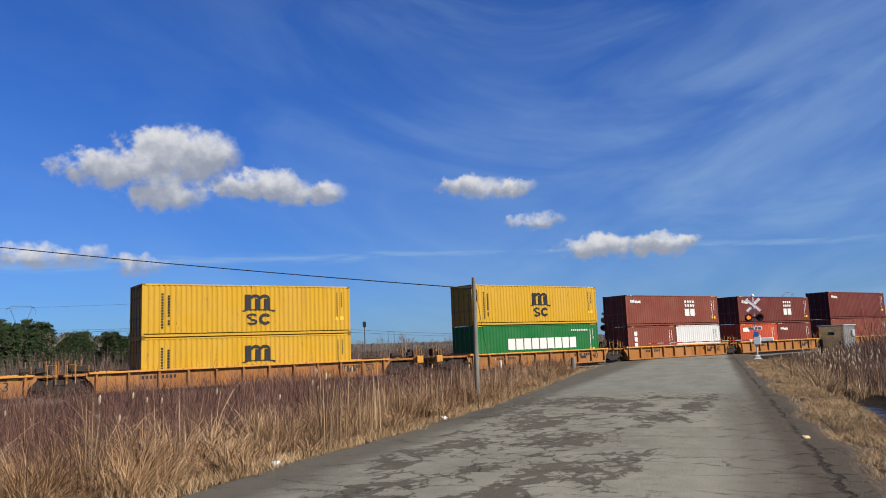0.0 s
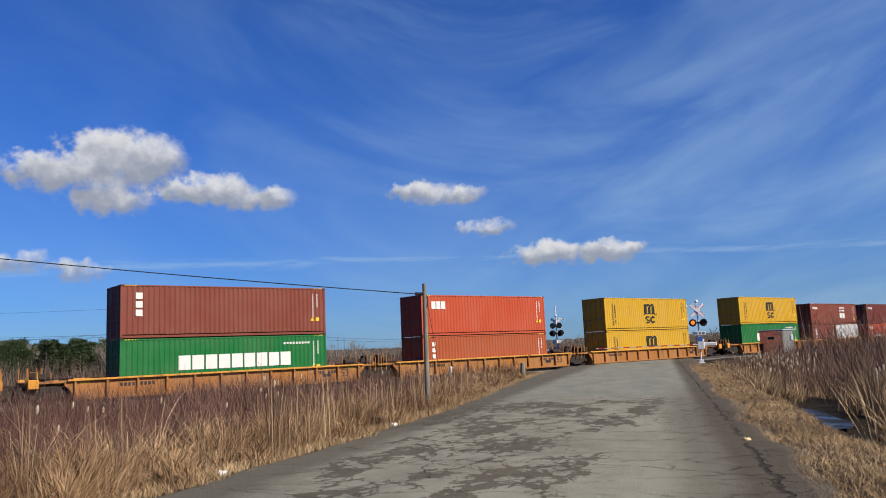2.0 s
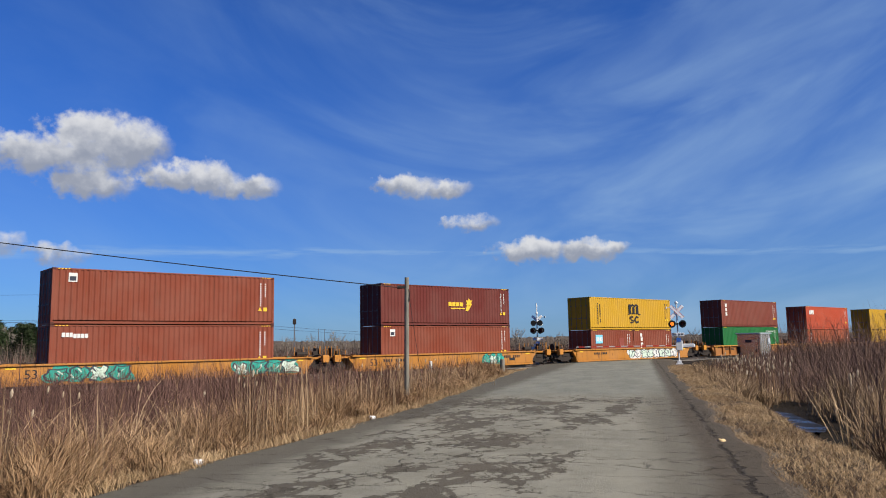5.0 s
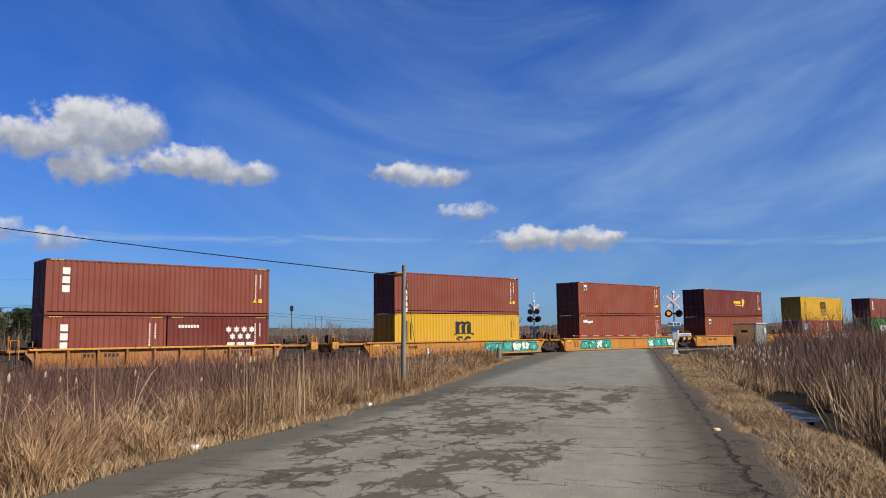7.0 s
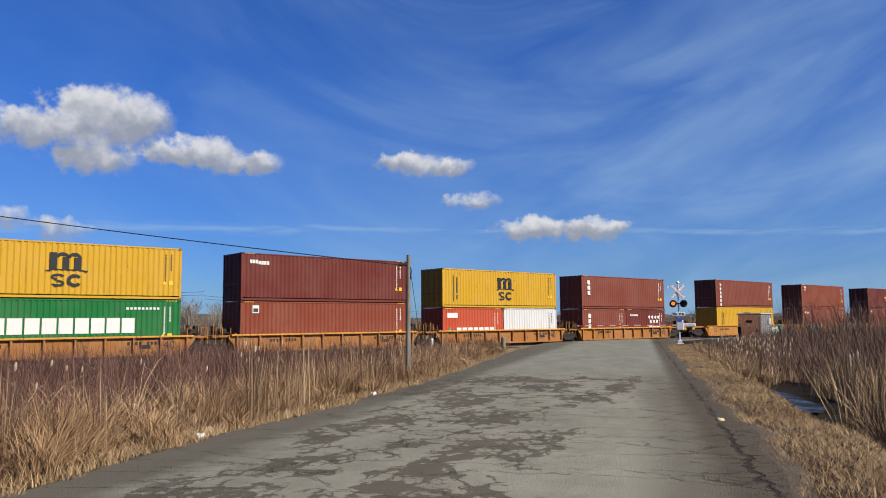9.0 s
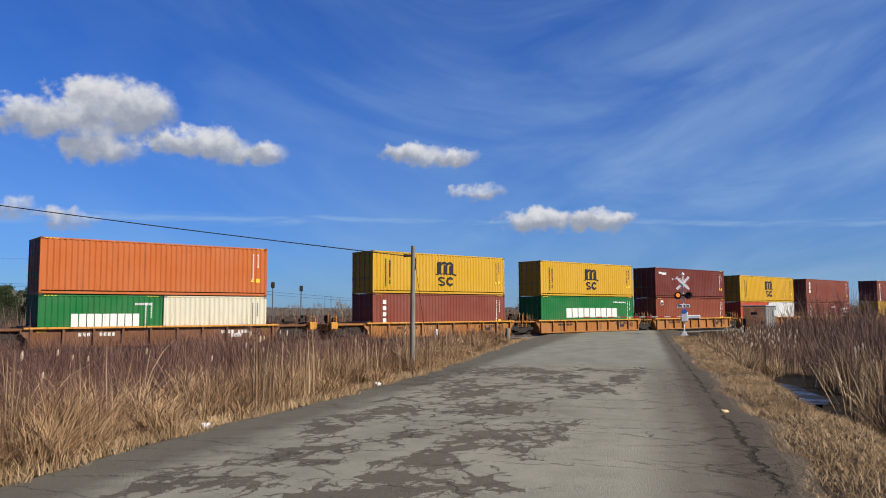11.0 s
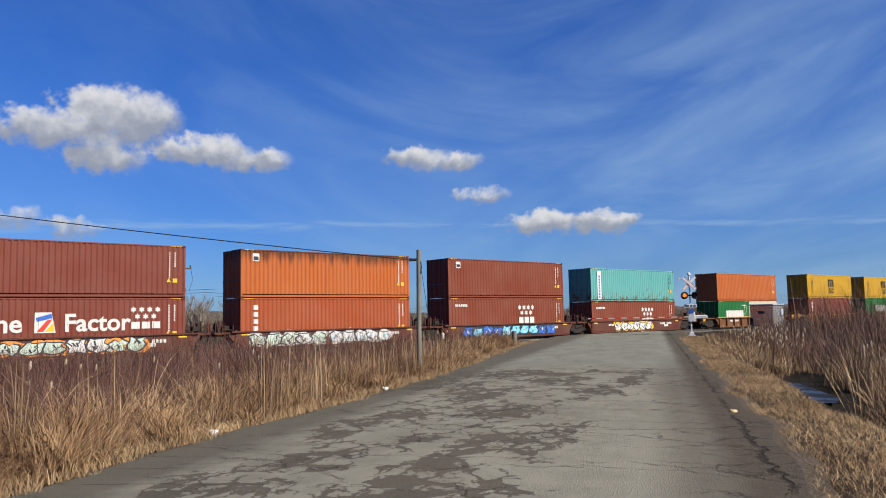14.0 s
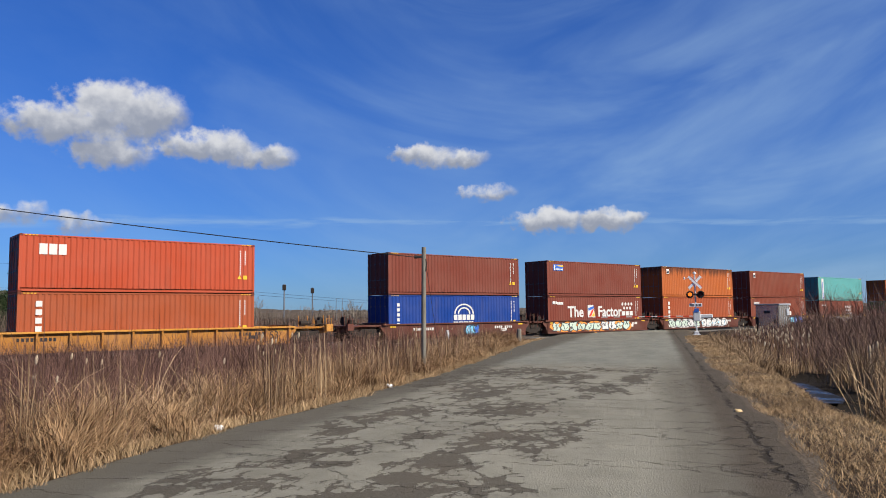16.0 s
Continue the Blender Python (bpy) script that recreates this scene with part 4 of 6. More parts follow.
def well_car(kind, colour, ends, label, sprays=(), number=""):
    """A double-stack well car. kind: ribbed or smooth sides, well length. ends: the places of its trucks and platform ends (left, right)."""
    ribbed, well = kind
    car = thing("well_car", Matrix(), label, "freight car", "well cars of the train")
    hw = well / 2
    trim = (0.45, 0.200, 0.029, 1) if ribbed else tuple(min(1, c * 1.2) for c in colour[:3]) + (1,)

    def piece(name, m, col=colour, text="", at=None):
        p = part(name, m, CAR_PAINT, car, text, at)
        p.color = col
        return p
    for sy in (-1, 1):
        y0, y1 = sorted((sy * (1.32 if ribbed else 1.40), sy * (1.37 if ribbed else 1.45)))
        piece("well_side", Mesh().box(-hw, hw, y0, y1, 0.10, 1.02))
        c0, c1 = sorted((sy * 1.28, sy * 1.56))
        piece("top_chord", Mesh().box(-hw - 0.3, hw + 0.3, c0, c1, 1.00, 1.10, 0.015), trim if ribbed else colour)
        c0, c1 = sorted((sy * 1.28, sy * 1.50))
        piece("bottom_sill", Mesh().box(-hw, hw, c0, c1, 0.06, 0.17, 0.012))
        if ribbed:
            n = round(well / 1.5)
            for i in range(n + 1):
                r = new("rib", rib_mesh)
                if not rib_mesh.materials:
                    rib_mesh.materials.append(CAR_PAINT)
                r.parent, r.color = car, colour
                r.matrix_basis = pose(lerp(-hw + 0.06, hw - 0.06, i / n), sy * 1.37, 0, 0, 0, 0 if sy < 0 else 180)
        else:
            c0, c1 = sorted((sy * 1.45, sy * 1.47))
            piece("side_sheet", Mesh().box(-hw + 0.1, hw - 0.1, c0, c1, 0.20, 0.98, 0.008))
    piece("well_floor", Mesh().box(-hw, hw, -1.40, 1.40, 0.09, FLOOR_Z))
    for sx, (t, outer) in zip((-1, 1), ends):
        a, b = sorted((sx * hw, sx * outer))
        piece("bulkhead", Mesh().box(*sorted((sx * (hw - 0.04), sx * (hw + 0.04))), -1.40, 1.40, 0.12, 1.16))
        piece("end_platform", Mesh().box(a, b, -1.05, 1.05, 0.92, 1.04, 0.02).box(a, b, -0.45, 0.45, 0.62, 0.92, 0.03))
        for sy in (-1, 1):
            # bracket that slopes from the platform down to the well
            y0, y1 = sorted((sy * 1.26, sy * 1.40))
            prof = [(sx * (hw - 0.02), 0.15), (sx * (hw + 0.14), 0.55), (sx * (hw + 0.42), 0.84), (sx * (hw + 0.42), 1.0), (sx * (hw - 0.02), 1.0)]
            k = len(prof)
            m = Mesh().add([(p, y0, z) for p, z in prof] + [(p, y1, z) for p, z in prof],
                           [tuple(range(k)), tuple(range(2 * k - 1, k - 1, -1))] + [(i, i + k, (i + 1) % k + k, (i + 1) % k) for i in range(k)])
            piece("end_gusset", m)
            if outer - hw > 1.6:
                piece("step_box", Mesh().box(*sorted((sx * (outer - 0.55), sx * (outer - 0.08))), *sorted((sy * 1.18, sy * 1.46)), 0.72, 1.16, 0.02), trim)
        y = -1.0
        for q in (0.10, 0.52, 1.15):
            part("stanchion", Mesh().tube([(sx * (outer - q), y, 1.0), (sx * (outer - q), y, 1.72 - 0.25 * (q > 1))], 0.028, 6), CAR_PAINT, car).color = colour
            part("stanchion", Mesh().tube([(sx * (outer - q), -y, 1.0), (sx * (outer - q), -y, 1.72)], 0.028, 6), CAR_PAINT, car).color = colour
        part("hand_brake", Mesh().tube([(sx * (outer - 0.3), -0.45, 1.35), (sx * (outer - 0.38), -0.45, 1.35)], 0.27, 14).box(*sorted((sx * (outer - 0.40), sx * (outer - 0.55))), -0.6, -0.3, 1.06, 1.6), STEEL_DARK, car)
        rig = Mesh().tube([(sx * (outer - 1.5), 0.2, 1.25), (sx * (outer - 0.75), 0.2, 1.25)], 0.16, 10).box(*sorted((sx * (outer - 0.95), sx * (outer - 0.6))), -0.95, -0.55, 1.06, 1.42, 0.03)
        rig.tube([(sx * (outer - 1.6), -1.0, 1.10), (sx * (outer - 0.6), -1.05, 1.22), (sx * (outer - 0.1), -1.0, 0.95)], 0.03, 6)
        part("brake_gear", rig, STEEL_DARK, car)
        part("grab_iron", Mesh().tube([(sx * (outer - 0.12), -1.3, 0.6), (sx * (outer - 0.12), -1.34, 1.52), (sx * (outer - 0.5), -1.34, 1.52), (sx * (outer - 0.5), -1.3, 0.6)], 0.022, 6), CAR_PAINT, car).color = trim
        part("coupler", Mesh().box(*sorted((sx * (outer - 0.2), sx * (outer + 0.75))), -0.14, 0.14, 0.70, 0.92, 0.03), STEEL_DARK, car)
        part("air_hose", Mesh().tube([(sx * (outer - 0.2), -0.4, 0.85), (sx * (outer + 0.1), -0.42, 0.5), (sx * (outer + 0.5), -0.42, 0.42)], 0.03, 6), CABLE, car)
        if t is not None:
            truck(car, sx * t)
    yo = -1.475 if not ribbed else -1.374
    if number:
        word(car, "number", number, hw - 1.32 if ribbed else -hw + 1.1, 0.40, 0.62, BLACK_MARK if colour != CAR_RED else WHITE_MARK, y=yo - 0.004)
    m = Mesh()
    pick = random.Random(label + number + str(hw))
    for x0 in (-hw + 2.2, hw - 3.2):
        for i in range(9):
            if i != 4:
                m.box(x0 + 0.2 * i, x0 + 0.2 * i + 0.13, yo - 0.006, yo, 0.62, 0.80)
    m.box(hw - 2.6, hw - 2.0, yo - 0.006, yo, 0.42, 0.62)
    part("stencilled_code", m, WHITE_MARK if colour in (CAR_RED, CAR_BROWN) else BLACK_MARK, car)["kind"] = "stuff"
    for x0 in (-hw + 0.3, hw - 0.8):
        part("reflector", Mesh().box(x0, x0 + 0.45, yo - 0.006, yo, 0.86, 0.94), YELLOW_MARK, car)
    for i, (x0, x1, mats) in enumerate(sprays):
        spray(car, yo - 0.004, x0, x1, 0.10, 1.02, mats, label + number + str(i) + str(x0))
    return car


RIB40, RIB53, FLAT40, FLAT53 = (True, 12.9), (True, 16.6), (False, 12.9), (False, 16.6)
GREENISH, WHITISH, BLUEISH = (TEAL_MARK, TEAL_MARK, MINT_MARK), (WHITE_MARK, MINT_MARK, DARK_SPRAY), (DARK_SPRAY, SKY_MARK, WHITE_MARK)
MINTY, YELLOWY, DARKISH = (ORANGE_MARK, MINT_MARK, DARK_SPRAY), (YELLOW_MARK, WHITE_MARK, DARK_SPRAY), (WHITE_MARK, DARK_SPRAY, SKY_MARK)
# left end of each stack along the track at the start; car; upper box; lower box or boxes
STACKS = [
    (79.0, (RIB40, CAR_ORANGE, ""), (HIGH, MAROON, "small", "maroon"), [(HIGH, BROWN, "", "brown")]),
    (62.78, (RIB40, CAR_ORANGE, "40"), (LOW, MAROON, "mid", "maroon"), [(LOW, ORANGE, "triangle", "orange red"), (LOW, MAROON, "small", "maroon")]),
    (47.43, (RIB40, CAR_ORANGE, "40"), (LOW, BROWN, "mid", "reddish brown"), [(LOW, BROWN, "three", "reddish brown"), (LOW, WHITE, "", "white")]),
    (31.82, (RIB40, CAR_ORANGE, "40"), (HIGH, YELLOW, "emblem", "yellow"), [(HIGH, GREEN, "wide", "green")]),
    (10.19, (RIB53, CAR_ORANGE, "53"), (HIGH, YELLOW, "emblem", "yellow"), [(LOW, YELLOW, "emblem", "yellow")]),
    (-9.39, (RIB53, CAR_ORANGE, "53"), (HIGH, ORANGE, "corner", "orange red"), [(LOW, RUST_ORANGE, "six", "rust orange")]),
    (-29.1, (RIB53, CAR_ORANGE, "53"), (HIGH, BROWN, "three", "reddish brown"), [(HIGH, GREEN, "wide", "green")]),
    (-50.8, (FLAT53, CAR_YELLOW, "", (-1.2, 6.3, WHITISH)), (HIGH, YELLOW, "emblem", "yellow"), [(LOW, BRICK, "sticker", "faded brick red"), (LOW, BRICK, "two", "faded brick red")]),
    (-72.84, (FLAT53, CAR_YELLOW, "53", (3.0, 5.0, GREENISH)), (HIGH, MAROON, "gold", "maroon"), [(HIGH, BRICK, "little", "brick red")]),
    (-92.91, (FLAT53, CAR_YELLOW, "53", (-6.2, -2.2, GREENISH), (3.4, 7.6, GREENISH)), (HIGH, BRICK, "little", "brick red"), [(HIGH, BRICK, "small", "brick red")]),
    (-112.46, (FLAT53, CAR_YELLOW, "53", (2.1, 7.9, GREENISH)), (HIGH, BROWN, "six", "reddish brown"), [(HIGH, YELLOW, "emblem", "yellow")]),
    (-134.05, (RIB40, CAR_ORANGE, "40"), (HIGH, BROWN, "three", "reddish brown"), [(LOW, BROWN, "three", "reddish brown"), (LOW, MAROON, "stars", "maroon")]),
    (-149.55, (RIB40, CAR_ORANGE, "40"), (HIGH, YELLOW, "emblem", "yellow"), [(LOW, ORANGE, "triangle", "orange red"), (LOW, WHITE, "", "white")]),
    (-164.94, (RIB40, CAR_ORANGE, "40"), (HIGH, MAROON, "small", "maroon"), [(HIGH, BRICK, "little", "brick red")]),
    (-180.65, (RIB40, CAR_ORANGE, "40"), (HIGH, YELLOW, "emblem", "yellow"), [(HIGH, GREEN, "wide", "green")]),
    (-196.9, (RIB40, CAR_ORANGE, "40"), (HIGH, YELLOW, "emblem", "yellow"), [(HIGH, BROWN, "six", "reddish brown")]),
    (-216.72, (RIB40, CAR_BROWN, "40"), (HIGH, FADED, "", "bright orange"), [(LOW, GREEN, "wide", "green"), (LOW, CREAM, "", "cream white")]),
    (-236.5, (FLAT40, CAR_RED, "", (-3.4, 1.9, YELLOWY)), (HIGH, TEAL, "plate", "rust-streaked turquoise"), [(LOW, BRICK, "stars", "brick red")]),
    (-252.21, (FLAT40, CAR_RED, "", (-5.0, 4.6, BLUEISH)), (HIGH, BRICK, "little", "brick red"), [(HIGH, BRICK, "stars", "brick red")]),
    (-267.89, (FLAT40, CAR_RED, "", (-5.6, -0.6, WHITISH), (-0.3, 4.2, DARKISH)), (HIGH, FADED, "little", "faded orange"), [(HIGH, RUST_ORANGE, "six", "rust orange")]),
    (-283.31, (FLAT40, CAR_RED, "", (-5.9, 4.0, MINTY)), (HIGH, BROWN, "beacon", "reddish brown"), [(HIGH, BROWN, "slogan", "reddish brown")]),
    (-298.67, (FLAT40, CAR_RED, "", (0.4, 1.7, BLUEISH)), (HIGH, BROWN, "", "reddish brown"), [(HIGH, BLUE, "arc", "blue")]),
    (-320.39, (RIB53, CAR_YELLOW, "53"), (HIGH, ORANGE, "corner", "orange red"), [(HIGH, RUST_ORANGE, "six", "rust orange")]),
]
MOVERS = []  # each thing with its first place along the track and its height


def build_train():
    mids = [s[0] + 6.096 for s in STACKS]
    for i, (s, car, upper, lowers) in enumerate(STACKS):
        kind, colour, number, *sprays = car
        hw = kind[1] / 2
        ends = []
        for other in (i + 1, i - 1):  # behind, ahead
            gap = abs(mids[other] - mids[i]) if 0 <= other < len(STACKS) else 2 * hw + 5.0
            room = gap / 2
            neighbour = STACKS[other][1][0][1] / 2 if 0 <= other < len(STACKS) else hw
            clear = gap - hw - neighbour
            if clear > 3.6:  # separate trucks and couplers
                ends.append((hw + 1.15, hw + clear / 2 - 0.45))
            else:  # one truck shared at the joint
                ends.append((hw + clear / 2 if other == i + 1 else None, hw + clear / 2 - 0.12))
        side = "ribbed" if kind[0] else "smooth-sided"
        tone = {CAR_YELLOW: "yellow", CAR_ORANGE: "rusty orange", CAR_BROWN: "rusty brown", CAR_RED: "dark red-brown"}[colour]
        extra = " with sprayed graffiti" if sprays else ""
        c = well_car(kind, colour, ends, f"{tone} {side} double-stack well car{extra} on the rails", sprays, number)
        MOVERS.append((c, mids[i], 0.02))
        z = 0.02 + FLOOR_Z
        if len(lowers) == 1:
            h, col, style, tone = lowers[0]
            MOVERS.append((container(12.192, h, col, f"{tone} corrugated forty-foot container lying in a well car", style), mids[i], z))
        else:
            h = lowers[0][0]
            for sign, (_, col, style, tone) in zip((-1, 1), lowers):
                MOVERS.append((container(6.058, h, col, f"{tone} corrugated twenty-foot container lying in a well car", style), mids[i] + sign * 3.067, z))
        hu, col, style, tone = upper
        MOVERS.append((container(12.192, hu, col, f"{tone} corrugated forty-foot container stacked on the one below", style, col == TEAL), mids[i], z + h + 0.004))


build_train()


# ---- crossing equipment ----
def signal_mast(name, at, facing, lit, label, arm):
    """A flashing-light crossing signal: mast, crossed boards, lamp pairs, gate drive and, where it shows, the lowered arm. Built facing -y."""
    mast = thing(name, pose(*at, 0, 0, facing), label, "crossing signal")
    part("mast_pole", Mesh().tube([(0, 0, -0.3), (0, 0, 4.75 if arm else 5.6)], 0.057, 12), SILVER_PAINT, mast, smooth=False)
    part("base", Mesh().box(-0.26, 0.26, -0.26, 0.26, -0.3, 0.12, 0.03).box(-0.17, 0.17, -0.17, 0.17, 0.12, 0.32, 0.03), SILVER_PAINT, mast)
    for a in (-45, 45):
        b = part("crossed_board", Mesh().box(-0.64, 0.64, -0.012, 0.012, -0.115, 0.115, 0.004), BOARD_WHITE, mast, "white crossed board with a red rim", at=pose(0, -0.09 - (0.026 if a > 0 else 0), 3.98, 0, a, 0))
        part("red_rim", Mesh().box(-0.62, 0.62, -0.018, -0.013, 0.088, 0.108).box(-0.62, 0.62, -0.018, -0.013, -0.108, -0.088), RED_MARK, b)
    for z, y, on in ((3.08, -0.14, lit), (3.06, 0.16, not lit)):
        part("lamp_arm", Mesh().tube([(-0.42, y, z), (0.42, y, z)], 0.03, 8).box(-0.07, 0.07, min(0, y), max(0, y), z - 0.07, z + 0.07), CABLE, mast)
        for sx in (-1, 1):
            s = -1 if y < 0 else 1
            back = part("lamp_backing", Mesh().tube([(sx * 0.38, y + s * 0.02, z), (sx * 0.38, y + s * 0.05, z)], 0.27, 20), CABLE, mast, "round black backing disc")
            hood = Mesh()
            pts = [math.radians(-20 + 11 * i) for i in range(21)]
            for q in pts:
                for d in (0.05, 0.34):
                    hood.v.append((sx * 0.38 + math.cos(q) * 0.17, y + s * d, z + math.sin(q) * 0.17))
            hood.f = [(2 * i, 2 * i + 1, 2 * i + 3, 2 * i + 2) for i in range(len(pts) - 1)]
            part("visor", hood, CABLE, back)
            bright = on and sx < 0 and s < 0
            part("lens", Mesh().tube([(sx * 0.38, y + s * 0.05, z), (sx * 0.38, y + s * 0.10, z)], [0.145, 0.10], 18), LAMP_LIT if bright else LAMP_OFF, back, "lit orange lens" if bright else "")
    part("bell", Mesh().tube([(0, 0, 4.62), (0, 0, 4.72), (0, 0, 4.80)], [0.14, 0.12, 0.03], 14), SILVER_PAINT, mast)
    part("side_arm", Mesh().tube([(-0.75, 0, 4.30), (0.0, 0, 4.33)], 0.022, 6).tube([(-0.75, 0, 4.22), (-0.75, 0, 4.40)], 0.05, 8), SILVER_PAINT, mast)
    plate = part("track_plate", Mesh().box(-0.46, 0.46, -0.10, -0.085, 2.16, 2.40, 0.004), BOARD_WHITE, mast, "small white plate beneath the lamps")
    part("plate_bars", Mesh().box(-0.40, -0.1, -0.108, -0.1, 2.2, 2.36).box(0.0, 0.14, -0.108, -0.1, 2.2, 2.36).box(0.2, 0.40, -0.108, -0.1, 2.2, 2.36), MAST_GREY, plate)
    part("drive_box", Mesh().box(-0.20, 0.30, -0.30, 0.22, 1.08, 1.82, 0.04).box(0.24, 1.18, -0.16, 0.12, 1.30, 1.58, 0.05), SILVER_PAINT, mast, "silver gate drive with a counterweight")
    part("blue_plate", Mesh().box(-0.14, 0.20, -0.33, -0.302, 1.74, 2.02, 0.004), BLUE_MARK, mast, "small blue notice")
    if arm:
        g = Mesh().box(-7.6, -0.1, -0.40, -0.35, 1.42, 1.49, 0.008)
        ga = part("gate_arm", g, WHITE_MARK, mast, "lowered red and white gate arm")
        for i in range(8):
            part("red_band", Mesh().box(-7.4 + i * 0.92, -6.95 + i * 0.92, -0.403, -0.347, 1.417, 1.493), RED_MARK, ga)
    return mast


def build_crossing():
    signal_mast("crossing_signal", (23.9, 55.2, -0.12), -21, True, "silver crossing signal with crossed boards and flashing lamps beside the road", True)
    m = signal_mast("crossing_signal", (16.5, 69.6, -0.2), 158, False, "silver crossing signal seen from behind beyond the track", False)
    for sx in (-0.3, 0.3):
        part("upper_lamp", Mesh().tube([(sx, 0.1, 3.75), (sx, 0.22, 3.75)], 0.26, 18).tube([(sx, 0.1, 2.95), (sx, 0.2, 2.95)], 0.2, 18), CABLE, m)
    # relay cabinet
    cab = thing("relay_cabinet", pose(31.2, 57.6, -0.40, 0, 0, TRACK_TURN), "grey aluminium signal relay cabinet standing beside the track", "cabinet")
    part("cabinet_body", Mesh().box(-0.85, 0.85, -0.95, 0.95, 0.0, 2.50, 0.03), GREY_BOX, cab)
    part("cabinet_roof", Mesh().box(-0.93, 0.93, -1.03, 1.03, 2.502, 2.60, 0.025), GALV, cab)
    d = part("cabinet_door", Mesh().box(-0.885, -0.853, -0.80, 0.80, 0.15, 2.36, 0.01), GREY_BOX, cab)
    part("door_handle", Mesh().box(-0.93, -0.887, -0.65, -0.59, 1.1, 1.35, 0.01), CABLE, d)
    part("door_vent", Mesh().box(-0.90, -0.887, -0.25, 0.25, 1.85, 2.05), DARK_SPRAY, d)
    for i in range(5):
        part("seam", Mesh().box(-0.66 + 0.30 * i, -0.63 + 0.30 * i, -0.965, -0.951, 0.1, 2.46), GALV, cab)
    part("conduit", Mesh().tube([(-0.90, 0.85, 0.0), (-0.90, 0.85, 1.25)], 0.04, 8).box(-0.97, -0.852, 0.72, 0.94, 0.9, 1.55, 0.02), CABLE, cab)
    part("junction_box", Mesh().box(0.25, 0.6, -1.05, -0.966, 1.7, 2.2, 0.02), GALV, cab)


def build_poles():
    p = thing("utility_pole", pose(1.5, 24.4, 0, 0, 0.4, 0), "short weathered grey wooden pole in the roadside reeds", "pole")
    part("pole_shaft", Mesh().tube([(0, 0, -0.7), (0, 0, 1.5), (0.01, 0, 3.88)], [0.085, 0.078, 0.068], 14), POLE_WOOD, p, smooth=False)
    part("bracket", Mesh().box(-0.26, -0.05, -0.05, 0.05, 3.52, 3.60, 0.015).tube([(-0.30, 0, 3.56), (-0.22, 0, 3.56)], 0.055, 10), CABLE, p)
    part("strap", Mesh().tube([(0.07, -0.04, 3.5), (0.10, -0.05, 3.35), (0.07, -0.06, 3.1)], 0.014, 6), CABLE, p)
    part("guy_wire", Mesh().tube([(0.06, 0, 3.45), (0.62, 0.9, 0.0)], 0.008, 5), CABLE, p)
    w = Mesh()
    pts = []
    for i in range(41):
        f = i / 40
        pts.append((lerp(1.25, -26.0, f), lerp(24.4, 25.3, f), lerp(3.56, 7.35, f) - 0.42 * 4 * f * (1 - f) * 0.42))
    tagged(part("overhead_wire", w.tube(pts, 0.017, 6), CABLE, smooth=True), "black overhead cable sagging from the short pole", "cable")
    for x, y, h, r, mat, text in ((4.3, 46.5, 1.0, 0.11, SILVER_PAINT, "white-painted marker post among the weeds"), (8.35, 44.4, 0.95, 0.15, POLE_WOOD, "grey wooden stub post beside the road")):
        q = thing("marker_post", pose(x, y, ground_height(x, y), 2, 1, 20), text, "post")
        part("post", Mesh().tube([(0, 0, -0.3), (0, 0, h * 0.92), (0, 0, h)], [r, r * 0.95, r * 0.8], 12), mat, q)
    # power pole with crossarms beyond the track
    r = 74.0
    a = radians(-14.15)
    q = thing("power_pole", pose(math.sin(a) * r, math.cos(a) * r, -0.3, 0, 1.5, 25), "dark wooden power pole with two crossarms", "pole")
    part("pole_shaft", Mesh().tube([(0, 0, -0.5), (0, 0, 7.4)], [0.17, 0.12], 12), DARK_WOOD, q)
    for z, lo, hi in ((7.0, -0.55, 1.35), (4.9, -0.6, 0.95)):
        arm = part("crossarm", Mesh().box(lo, hi, -0.16, -0.05, z - 0.07, z + 0.07, 0.01), DARK_WOOD, q)
        for x in (lo + 0.1, hi - 0.12, hi - 0.6):
            part("insulator", Mesh().tube([(x, -0.1, z + 0.07), (x, -0.1, z + 0.16), (x, -0.1, z + 0.30)], [0.03, 0.075, 0.05], 8), CABLE, arm)
    part("drop_wire", Mesh().tube([(1.3, -0.1, 6.9), (1.5, -0.1, 6.0), (1.2, -0.1, 4.9)], 0.015, 5), CABLE, q)
    w = Mesh()
    for z0, z1 in ((6.9, 9.0), (4.7, 5.2)):
        w.tube([(math.sin(a) * r + (f - 1) * 60, math.cos(a) * r + (1 - f) * 18, lerp(z1, z0, f) - 1.6 * f * (1 - f)) for f in (i / 16 for i in range(17))], 0.008, 4)
    tagged(part("power_line", w, CABLE), "thin power lines running from the far pole", "cable")
    # masts and a lattice tower far off
    for az, el, r, top in ((-6.81, 2.4, 320, True), (-4.75, 2.13, 340, True), (-3.0, 1.35, 420, False), (-2.55, 1.3, 430, False)):
        a = radians(az)
        h = 1.7 + r * math.tan(radians(el)) + 1
        q = thing("radio_mast", pose(math.sin(a) * r, math.cos(a) * r, -1), "slender grey mast far beyond the railway", "mast", "far masts")
        part("mast_shaft", Mesh().tube([(0, 0, 0), (0, 0, h)], [0.40, 0.22] if top else 0.16, 6), MAST_GREY, q)
        if top:
            part("antenna", Mesh().box(-0.7, 0.7, -0.7, 0.7, h - 2.6, h - 0.3, 0.1), STEEL_DARK, q)
    w = Mesh()
